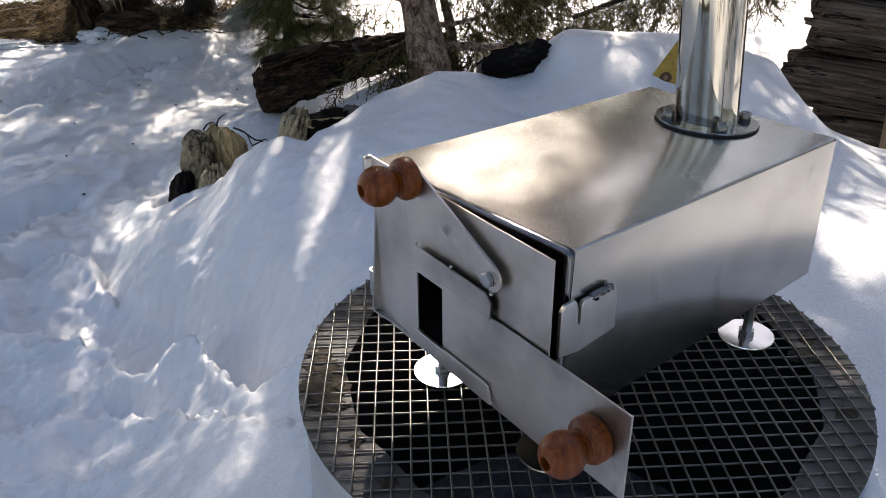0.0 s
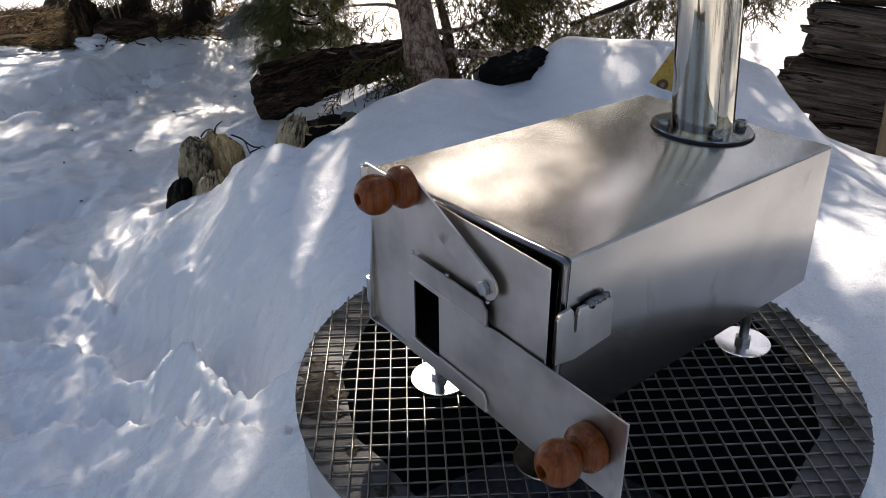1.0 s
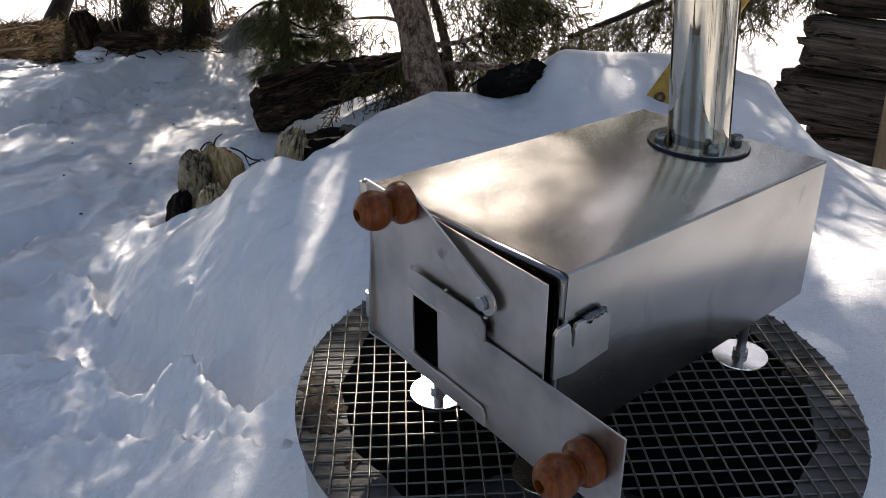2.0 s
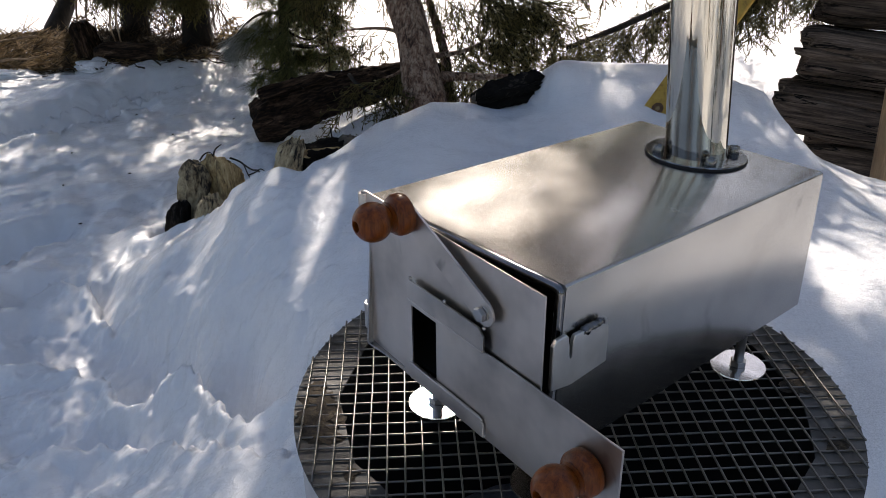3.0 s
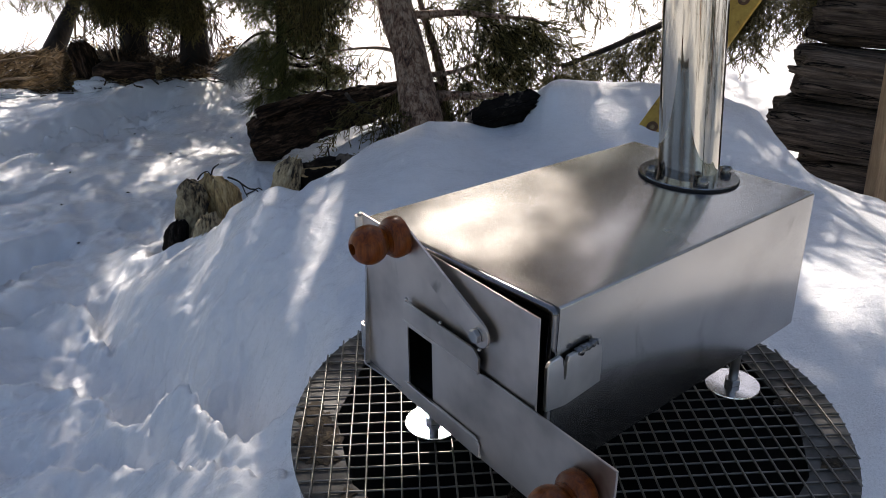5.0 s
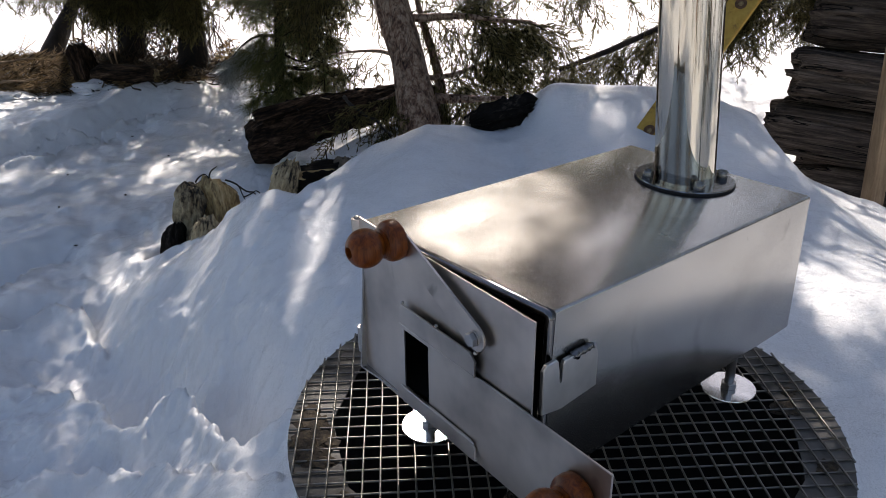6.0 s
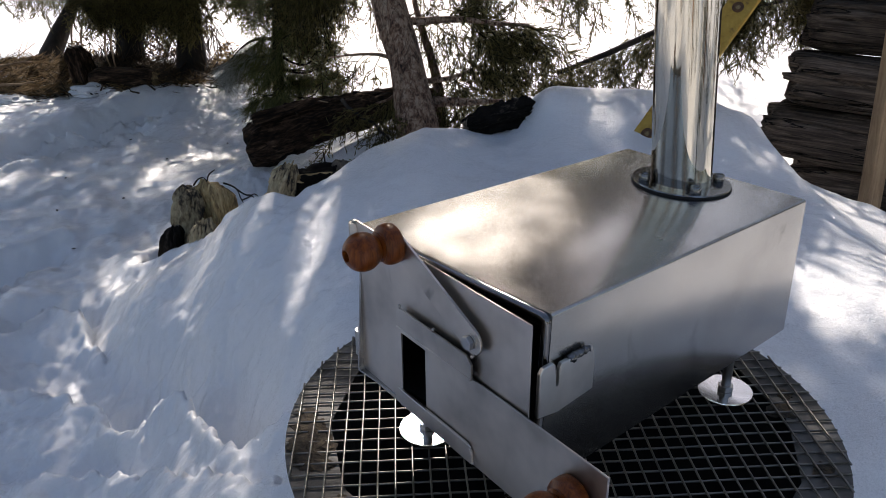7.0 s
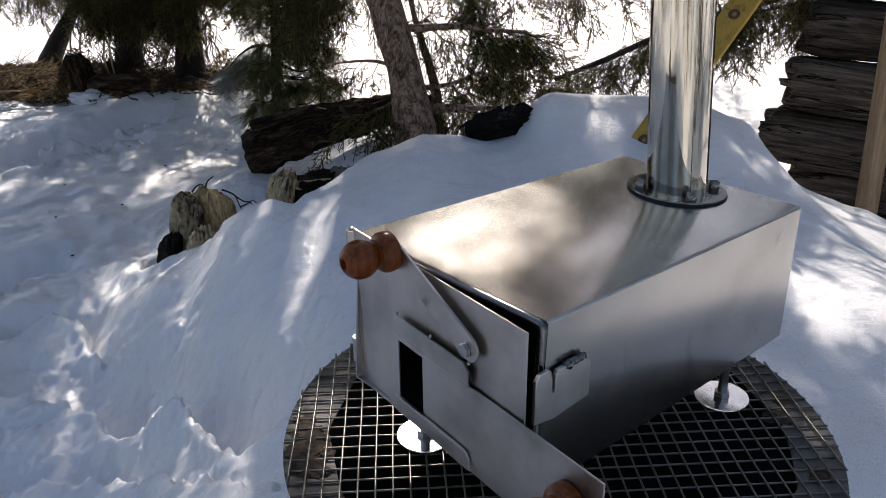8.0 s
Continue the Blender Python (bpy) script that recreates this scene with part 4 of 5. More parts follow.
def timber(a, b, w, h, seed, label):
    """A weathered rough-sawn sleeper from a to b, with split, worn ends."""
    a, b = Vector(a), Vector(b)
    length = (b - a).length
    ang = math.degrees(math.atan2(b.y - a.y, b.x - a.x))
    ob = thing("timber_beam", label, "timber", pose(a.x + 0.022, a.y, a.z, 0, -math.degrees(math.asin((b.z - a.z) / length)), ang), "stacked old timbers")
    n, segs, verts = 144, 60, []
    ring, cr = [], 0.42 * h                     # rounded rectangle, evenly stepped
    for k in range(n):
        u = 2 * (w + h) * k / n
        if u < w:
            y, z = u - w / 2, -h / 2
        elif u < w + h:
            y, z = w / 2, u - w - h / 2
        elif u < 2 * w + h:
            y, z = w / 2 - (u - w - h), h / 2
        else:
            y, z = -w / 2, h / 2 - (u - 2 * w - h)
        py, pz = max(0.0, abs(y) - w / 2 + cr), max(0.0, abs(z) - h / 2 + cr)
        over = math.hypot(py, pz)
        if over > cr:
            y = math.copysign(abs(y) - py + py * cr / over, y)
            z = math.copysign(abs(z) - pz + pz * cr / over, z)
        ring.append((y, z))
    for i in range(segs + 1):
        t = (i / segs) ** 1.6
        for yy, zz in ring:
            q = Vector((t * length, yy, zz))
            d = 0.010 * noise.noise(Vector((q.x * 3, q.y * 10 + seed, q.z * 14))) + 0.005 * noise.noise(Vector((q.x * 5, q.y * 70, q.z * 70 + seed)))
            crack = abs(noise.noise(Vector((q.x * 1.1 + seed * 3, q.y * 24, q.z * 24 + seed))))
            d -= 0.014 * max(0.0, 1 - crack / 0.06)
            grow = 1 + d / (h / 2)
            layer = noise.cell(Vector((seed * 7.3, 0, zz * 38))) - 0.5 + 0.6 * noise.noise(Vector((seed, yy * 8, zz * 30)))
            x = q.x + 0.022 * layer * max(0.0, 1 - i / 12) + 0.010 * noise.noise(Vector((seed, yy * 40, zz * 120))) * max(0.0, 1 - i / 5)
            grow *= 1 - 0.16 * max(0.0, 1 - i / 9) ** 2
            verts.append((x, yy * grow, zz * grow))
    faces = np.array([(i * n + k, i * n + (k + 1) % n, (i + 1) * n + (k + 1) % n, (i + 1) * n + k) for i in range(segs) for k in range(n)])
    piece("beam_side", mesh_from("beam_side", verts, faces, TIMBER, True), ob)
    for i in (0, segs):
        ring = [Vector(v) for v in verts[i * n:(i + 1) * n]]
        mid = sum(ring, Vector()) / n
        ev = ring + [q.lerp(mid, 0.5) + Vector((0.008 * noise.noise(q * 60), 0, 0)) for q in ring] + [mid]
        ef = [[k, (k + 1) % n, n + (k + 1) % n, n + k] for k in range(n)] + [[n + k, n + (k + 1) % n, 2 * n] for k in range(n)]
        if i == 0:
            ef = [f[::-1] for f in ef]
        piece("beam_end", mesh_from("beam_end", ev, ef, TIMBER), ob)
    return ob


for a, b, w, h, seed in (((0.960, 1.80, -0.590), (1.90, 1.28, -0.59), 0.20, 0.145, 6),
                         ((1.004, 1.82, -0.434), (1.91, 1.30, -0.45), 0.20, 0.143, 1),
                         ((0.896, 1.80, -0.284), (1.86, 1.27, -0.33), 0.20, 0.146, 2),
                         ((0.920, 1.77, -0.126), (1.87, 1.24, -0.17), 0.19, 0.144, 3),
                         ((0.974, 1.82, 0.027), (1.92, 1.29, -0.01), 0.20, 0.148, 4),
                         ((1.014, 1.84, 0.180), (1.94, 1.30, 0.15), 0.20, 0.130, 5)):
    timber(a, b, w, h, seed, "grey weathered rough timber beam in a stack")

post = thing("wooden_stake", "pale tan square wooden stake standing in the snow", "stake", pose(0.932, 1.21, -0.55, -4, 1, 20))
part("shaft", box_bm(-0.022, 0.022, -0.016, 0.016, 0, 0.85, 0.003, 2), STAKE, post)


def build_plank():
    """A yellow painted bar leaning behind the stove, with two ringed bolt holes."""
    a, b = Vector((0.240, 0.830, -0.070)), Vector((0.555, 0.985, 0.330))
    m = look(a, b) @ pose(0, 0, 0, -90, 0, 0) @ pose(0, 0, 0, 0, 28, 0)
    plank = thing("yellow_bar", "yellow painted flat bar with rusty ringed holes leaning in the snow", "bar", m)
    length = (b - a).length
    out = [(-0.012, 0.0), (0.010, -0.006), (0.024, 0.02), (0.024, length), (-0.024, length), (-0.024, 0.04)]
    part("blade", prism_bm([(x, y) for x, y in out], -0.006, 0.006, 0.0015), YELLOW, plank)
    for s in (0.075, 0.350):
        for side in (1, -1):
            part("eyelet", lathe_bm([(0.004, 0.0), (0.010, 0.0), (0.0105, 0.0012), (0.004, 0.0016)], 24, True), RUST, plank, "rusty ringed eyelet", pose(0, s, 0.0061 * side, 0 if side > 0 else 180, 0, 0))
            part("rivet", lathe_bm([(0, 0.0022), (0.0035, 0.0020), (0.0060, 0.0010), (0.0060, 0.0), (0, 0.0)], 20), PALEWOOD, plank, "pale worn rivet head", pose(0, s, 0.0061 * side, 0 if side > 0 else 180, 0, 0))
    return plank


build_plank()


# ---------------------------------------------------------------- foliage and trees
def twig(a, b, ra, rb):
    d = (b - a)
    d = d / (np.linalg.norm(d) + 1e-9)
    u = np.cross(d, (0.2, 0.5, 0.84))
    u /= np.linalg.norm(u) + 1e-9
    w = np.cross(d, u)
    v = []
    for q, r in ((a, ra), (b, rb)):
        for k in range(3):
            t = 2 * math.pi * k / 3
            v.append(q + (u * math.cos(t) + w * math.sin(t)) * r)
    return v


TWIG_FACES = np.array([(0, 1, 4, 3), (1, 2, 5, 4), (2, 0, 3, 5)])


def spray_template(rng, length, side_len, thick, n_side, n_sub, droop, spread=1.0, tips=0):
    """One branchlet along +x that droops towards -z, with side shoots, sprigs and scale-leaf tips."""
    verts = []
    n = 6
    stem = [np.array((length * t, 0.02 * rng.standard_normal() * t, -droop * t * t)) for t in np.linspace(0, 1, n)]
    for a, b in zip(stem, stem[1:]):
        verts.append(twig(a, b, thick * 1.0, thick * 0.8))
    for i in range(n_side):
        t = 0.12 + 0.88 * (i + rng.random() * 0.6) / n_side
        k = min(int(t * (n - 1)), n - 2)
        q = stem[k] + (stem[k + 1] - stem[k]) * (t * (n - 1) - k)
        az = rng.uniform(-math.pi, math.pi)
        d = np.array((0.75, math.cos(az) * spread, math.sin(az) * spread * 0.7 - 0.45))
        d /= np.linalg.norm(d)
        ln = side_len * (1.1 - 0.55 * t) * rng.uniform(0.6, 1.2)
        mid = q + d * ln * 0.55
        e = q + d * ln + np.array((0, 0, -0.22 * ln))
        verts.append(twig(q, mid, thick * 0.8, thick * 0.7))
        verts.append(twig(mid, e, thick * 0.7, thick * 0.4))
        for j in range(n_sub):
            s = 0.15 + 0.85 * (j + rng.random() * 0.7) / n_sub
            q2 = q + (mid - q) * (s / 0.55) if s < 0.55 else mid + (e - mid) * ((s - 0.55) / 0.45)
            d2 = d + rng.standard_normal(3) * 0.55 + np.array((0, 0, -0.25))
            d2 /= np.linalg.norm(d2)
            l2 = ln * 0.36 * rng.uniform(0.5, 1.2)
            e2 = q2 + d2 * l2
            verts.append(twig(q2, e2, thick * 0.85, thick * 0.45))
            for _ in range(tips):
                d3 = d2 + rng.standard_normal(3) * 0.5
                d3 /= np.linalg.norm(d3)
                q3 = q2 + (e2 - q2) * rng.uniform(0.25, 0.85)
                verts.append(twig(q3, q3 + d3 * l2 * rng.uniform(0.3, 0.55), thick * 0.85, thick * 0.5))
    v = np.array(verts).reshape(-1, 3)
    f = (TWIG_FACES[None] + 6 * np.arange(len(verts))[:, None, None]).reshape(-1, 4)
    return v, f


def needle_template(rng, length, needle, thick, count):
    """A pine shoot along +x with long drooping needles."""
    verts = []
    stem = [np.array((length * t, 0, -0.25 * length * t * t)) for t in np.linspace(0, 1, 4)]
    for a, b in zip(stem, stem[1:]):
        verts.append(twig(a, b, thick * 2.2, thick * 1.8))
    for i in range(count):
        t = 0.25 + 0.75 * rng.random()
        q = np.array((length * t, 0, -0.25 * length * t * t))
        az = rng.uniform(0, 2 * math.pi)
        d = np.array((1.0, math.cos(az) * 0.7, math.sin(az) * 0.7 - 0.35))
        d /= np.linalg.norm(d)
        e = q + d * needle * rng.uniform(0.7, 1.15) + np.array((0, 0, -0.25 * needle))
        verts.append(twig(q, e, thick, thick * 0.5))
    v = np.array(verts).reshape(-1, 3)
    f = (TWIG_FACES[None] + 6 * np.arange(len(verts))[:, None, None]).reshape(-1, 4)
    return v, f


_rng = np.random.default_rng(7)
JUNIPER_SPRAYS = [spray_template(_rng, 0.16, 0.060, 0.00115, 15, 6, 0.08, 1.0, 2) for _ in range(10)]
CANOPY_SPRAYS = [spray_template(_rng, 0.13, 0.07, 0.0036, 8, 3, 0.05) for _ in range(6)]
PINE_SPRAYS = [needle_template(_rng, 0.09, 0.065, 0.00055, 60) for _ in range(6)]


# holes put into the unseen upper crowns for sun patches: x, distance along the light at grate height, half widths
GAPS_OVER_STOVE = [
    (-0.078, -0.240, 0.026, 0.015), (-0.113, -0.290, 0.020, 0.015), (-0.090, -0.316, 0.015, 0.010), (-0.052, -0.301, 0.020, 0.013), (-0.026, -0.316, 0.017, 0.013), (0.000, -0.262, 0.020, 0.010), (-0.036, -0.214, 0.022, 0.011),
    (0.010, -0.165, 0.016, 0.011), (0.046, -0.205, 0.010, 0.009), (-0.058, -0.186, 0.016, 0.011), (-0.146, -0.268, 0.010, 0.009), (-0.120, -0.012, 0.050, 0.050), (0.224, -0.018, 0.020, 0.020),
    (1.200, 0.719, 0.550, 0.380), (0.820, 0.419, 0.260, 0.300), (0.370, 0.331, 0.030, 0.080), (0.210, 0.890, 0.025, 0.020), (0.320, 1.161, 0.060, 0.040),
]
GAPS_OVER_SNOW = [
    (-0.481, 0.591, 0.016, 0.012), (-0.348, 0.383, 0.018, 0.010), (-0.372, 0.476, 0.014, 0.010), (-0.480, 0.651, 0.010, 0.010), (-0.647, 0.850, 0.014, 0.012), (-0.406, 0.460, 0.014, 0.010),
    (-0.836, 1.792, 0.020, 0.022), (-0.722, 2.145, 0.020, 0.020), (-0.614, 1.808, 0.020, 0.030), (-0.755, 1.204, 0.030, 0.020), (-0.698, 1.214, 0.018, 0.014), (-0.509, 0.815, 0.030, 0.020), (-0.447, 0.720, 0.020, 0.014),
    (-0.533, 0.936, 0.016, 0.012), (-0.290, 0.632, 0.022, 0.018), (-0.296, 0.576, 0.016, 0.014), (-0.304, 0.526, 0.012, 0.010), (-0.642, 0.831, 0.022, 0.016), (-0.691, 0.984, 0.012, 0.012), (-0.401, 0.710, 0.018, 0.012),
]
GAPS_BEYOND = [
    (-0.545, 1.201, 0.014, 0.012), (-0.197, 0.785, 0.010, 0.010), (-0.126, 0.778, 0.008, 0.010), (-0.049, 0.801, 0.010, 0.012), (0.390, 0.331, 0.025, 0.060), (0.555, 0.718, 0.070, 0.080), (-0.488, 0.568, 0.035, 0.024),
    (-0.625, 0.640, 0.014, 0.010), (-0.315, 0.293, 0.020, 0.015), (-1.276, 2.062, 0.042, 0.050), (-1.201, 1.809, 0.025, 0.030), (-1.330, 2.349, 0.060, 0.040), (-1.600, 2.789, 0.260, 0.160),
]
CROWN_GAPS = GAPS_OVER_STOVE + GAPS_OVER_SNOW + GAPS_BEYOND
GAP_MARGIN = 0.020
# spots to be shaded: unseen foliage is added up the light from each
SHADE_MIDDLE = [(-0.640, 0.660, 0.090, 0.080), (-0.600, 0.500, 0.070, 0.060), (-0.260, 0.740, 0.090, 0.055), (-0.360, 0.640, 0.030, 0.050), (-0.128, -0.250, 0.014, 0.014), (-0.024, -0.352, 0.040, 0.020), (-0.075, -0.350, 0.030, 0.018), (0.045, -0.305, 0.050, 0.045), (0.075, -0.240, 0.045, 0.030), (0.010, -0.215, 0.020, 0.016), (-0.030, -0.264, 0.026, 0.012), (-0.085, -0.268, 0.030, 0.010), (-0.020, -0.188, 0.018, 0.012), (0.030, -0.375, 0.050, 0.030),
               (0.240, -0.060, 0.170, 0.130), (0.100, -0.183, 0.070, 0.070), (-0.020, -0.123, 0.030, 0.030), (0.360, 0.191, 0.100, 0.100), (-0.070, -0.403, 0.060, 0.045), (-0.050, 0.896, 0.160, 0.100), (0.100, 1.096, 0.200, 0.100), (0.020, 0.710, 0.280, 0.150), (0.140, 0.924, 0.220, 0.120), (0.440, 0.680, 0.130, 0.080), (0.340, 0.611, 0.080, 0.100), (-0.420, 0.453, 0.100, 0.120), (-0.880, 1.159, 0.070, 0.100), (-0.450, 0.142, 0.120, 0.100), (-0.300, 1.679, 0.220, 0.160), (-0.100, 1.561, 0.150, 0.140)]


# likewise for the snow on the left and right
SHADE_LEFT = [(-0.920, 1.919, 0.160, 0.120), (-0.950, 1.489, 0.200, 0.120), (-0.700, 1.539, 0.120, 0.100), (-1.150, 1.889, 0.100, 0.080)]
SHADE_RIGHT = [(0.470, 0.560, 0.075, 0.120), (0.475, 0.400, 0.060, 0.090), (0.290, 0.150, 0.045, 0.130), (0.280, 0.300, 0.035, 0.070), (0.480, 0.915, 0.150, 0.130), (0.620, 1.071, 0.140, 0.120), (0.360, 1.004, 0.100, 0.080)]


def along_light(q):
    return q.x, q.y - q.z / math.tan(radians(SUN_ELEVATION))


def in_gap(q, grow=0.0):
    x, y = along_light(Vector(q))
    return any(((x - gx) / (a + grow)) ** 2 + ((y - gy) / (b + grow)) ** 2 < 1 for gx, gy, a, b in CROWN_GAPS)


def bars_gap(v):
    """Whether a spray hangs across one of the thin places."""
    x, y = v[:, 0], v[:, 1] - v[:, 2] / math.tan(radians(SUN_ELEVATION))
    return any((((x - gx) / (k * a)) ** 2 + ((y - gy) / (k * b)) ** 2 < 1).mean() > 0.03 for group, k in ((GAPS_OVER_STOVE, 0.72), (GAPS_OVER_SNOW, 0.50)) for gx, gy, a, b in group)


def leafy_here(q, hang=0.13):
    """Whether the upper crown carries a spray hanging from q: clumps with gaps between them."""
    x, y = along_light(q - Vector((0, 0, 0.5 * hang)))
    for k in (0.0, 0.5, 1.0):
        px, py = along_light(q - Vector((0, 0, k * hang)))
        for gx, gy, a, b in CROWN_GAPS:
            edge = 0.012 if gy < 0.05 else GAP_MARGIN
            if ((px - gx) / (a + edge)) ** 2 + ((py - gy) / (b + edge)) ** 2 < 1:
                return noise.noise(Vector((x * 34, y * 28, 1.7))) > (0.17 if y < 0.05 else 0.34)
    if x > 0.60 and 0.0 < y < 0.75:
        return False
    for gx, gy, a, b in SHADE_MIDDLE + SHADE_LEFT + SHADE_RIGHT:
        if ((x - gx) / a) ** 2 + ((y - gy) / b) ** 2 < 1:
            return True
    return noise.noise(Vector((x * 12, y * 10, 3.1))) > -0.17


def place_sprays(anchors, templates, rng, size=(0.8, 1.25), down=0.55):
    """Sprays at anchors (place, outward direction), turned at random."""
    items = []
    for q, d in anchors:
        v, f = templates[rng.integers(len(templates))]
        d = Vector(d) + Vector((rng.normal(0, 0.45), rng.normal(0, 0.45), rng.normal(-down, 0.35)))
        m = np.array((d.to_track_quat("X", "Z").to_matrix() @ Matrix.Rotation(rng.uniform(-0.8, 0.8), 3, "X")))
        s = rng.uniform(*size)
        items.append((v @ m.T * s + np.array(q), f))
    return items


def tree(name, label, trunk_pts, trunk_r, bark, limbs, foliage_mat, templates, seed, per_metre=26, size=(0.8, 1.25), down=0.55, wobble=0.18, canopy=(), canopy_templates=None, canopy_per=16, crown_start=0.15, fill=None, thin=True, dense=(), low_mat=None):
    """Trunk, limbs (each a tube of its own) and a crown of many sprays along the limbs."""
    rng = np.random.default_rng(seed)
    ob = thing(name, label, "tree", pose(*trunk_pts[0]))
    inv = ob.matrix_basis.inverted()
    o = np.array(ob.matrix_basis.translation)
    pts = [Vector(q) for q in trunk_pts]
    fine = []
    for a, b in zip(pts, pts[1:]):
        for i in range(6):
            fine.append(a.lerp(b, i / 6))
    fine.append(pts[-1])
    radii = np.interp(np.linspace(0, 1, len(fine)), np.linspace(0, 1, len(trunk_r)), trunk_r)
    v, f = tube_arrays(fine, radii, 18, wobble, seed)
    piece("trunk", mesh_from("trunk", v - o, f, bark, True), ob)
    items, low, lines = [], [], []
    for group, tpls, per in ((limbs, templates, per_metre), (canopy, canopy_templates or templates, canopy_per)):
        for a, b, r, sag, leafy in group:
            line = bent(a, b, sag, rng.normal(0, 0.015), 9, seed, 0.014)
            if group is canopy and thin:
                cut = next((i for i in range(1, 10) if any(in_gap(line[i].lerp(line[i - 1], w), 0.010) for w in (0.0, 0.33, 0.67))), 10)
                if cut < 4:
                    continue
                line = line[:cut]
            v, f = tube_arrays(line, np.linspace(r, r * 0.3, len(line)), 7, 0.2, seed)
            piece("limb", mesh_from("limb", v - o, f, bark, True), ob)
            if group is canopy:
                for a2, b2 in zip(line, line[1:]):
                    lines += [a2.lerp(b2, w) for w in (0.0, 0.33, 0.67)]
            if not leafy or (fill and group is canopy):
                continue
            ln = (Vector(b) - Vector(a)).length
            n_line = len(line) - 1
            anchors = []
            for _ in range(int(ln * per * leafy)):
                t = crown_start + (1 - crown_start) * rng.random() ** 0.8
                k = min(int(t * n_line), n_line - 1)
                q = line[k].lerp(line[k + 1], t * n_line - k)
                if group is canopy and not leafy_here(q + (line[k + 1] - line[k]).normalized() * 0.04 - Vector((0, 0, 0.04))):
                    continue
                anchors.append((tuple(q), tuple((line[k + 1] - line[k]).normalized() * 0.7)))
            (low if low_mat and group is limbs else items).extend(place_sprays(anchors, tpls, rng, size, down))
    if fill:
        # the body of the crown: small branchlets off the limbs, each ending in a spray
        count, reach, z0, z1 = fill
        spine = np.array([tuple(q) for q in lines])
        stems, anchors = [], []
        spots = []
        # extra sprays above the view, placed only so that their shadows fall there
        if dense:
            for gx, gy, a, b in dense:
                for _ in range(int((2800 if gy < -0.1 else 1800 if gy < 0.8 and gx > -0.4 else 330) * math.pi * a * b)):
                    k, g, z = math.sqrt(rng.random()), rng.uniform(0, 2 * math.pi), rng.uniform(0.95, 1.9)
                    spots.append(Vector((gx + a * k * math.cos(g), gy + b * k * math.sin(g) + (z - 0.065) / math.tan(radians(SUN_ELEVATION)), z)))
        for k_spot in range(count + len(spots)):
            t = rng.random() ** 1.1
            z = z0 + (z1 - z0) * t
            k = (z - pts[0].z) / (pts[-1].z - pts[0].z)
            mid = pts[-2].lerp(pts[-1], (z - pts[-2].z) / (pts[-1].z - pts[-2].z)) if z > pts[-2].z else pts[-2]
            g, r = rng.uniform(0, 2 * math.pi), reach * (1 - 0.55 * t) * math.sqrt(rng.random())
            q = Vector((mid.x + r * math.cos(g), mid.y + r * math.sin(g), z))
            if k_spot >= count:
                q = spots[k_spot - count]
            if thin and (not leafy_here(q) or (q.y < 1.0 and q.z < 1.0)):
                continue
            root = spine[np.argmin(np.sum((spine - np.array(q)) ** 2, 1))]
            d = (q - Vector(root))
            if thin and any(in_gap(q - d * w, 0.010) for w in (0.0, 0.1, 0.2, 0.3, 0.4, 0.5, 0.6, 0.7, 0.8, 0.9)):
                continue
            stems.append((np.array(twig(root, np.array(q), 0.0030, 0.0012)), TWIG_FACES))
            anchors.append((tuple(q), tuple(d.normalized() * 0.6) if d.length > 1e-4 else (0, 0, 1)))
        sprays = place_sprays(anchors, canopy_templates or templates, rng, size, down)
        items += [item for item in sprays if not (thin and bars_gap(item[0]))]
        v, f = join_arrays(stems)
        piece("branchlets", mesh_from("branchlets", v - o, f, bark), ob, None, "thin brown branchlets")
    if low:
        v, f = join_arrays(low)
        piece("lower_crown", mesh_from("lower_crown", v - o, f, low_mat), ob, None, "drooping olive-brown foliage on the lower limbs")
    if items:
        v, f = join_arrays(items)
        piece("crown", mesh_from("crown", v - o, f, foliage_mat), ob, None, "drooping clumps of fine foliage")
    return ob


def canopy_limbs(rng, base, top, count, reach, z0, z1, spread=(0, 360)):
    """Limbs that leave a trunk line all round between two heights."""
    out = []
    for i in range(count):
        t = (i + rng.random()) / count
        z = z0 + (z1 - z0) * t
        k = (z - base[2]) / (top[2] - base[2])
        a = Vector(base).lerp(Vector(top), k)
        g = radians(rng.uniform(*spread))
        ln = reach * (1 - 0.5 * t) * rng.uniform(0.7, 1.15)
        out.append((tuple(a), (a.x + ln * math.cos(g), a.y + ln * math.sin(g), z + ln * rng.uniform(-0.15, 0.3)), 0.014, 0.05, 1.0))
    return out


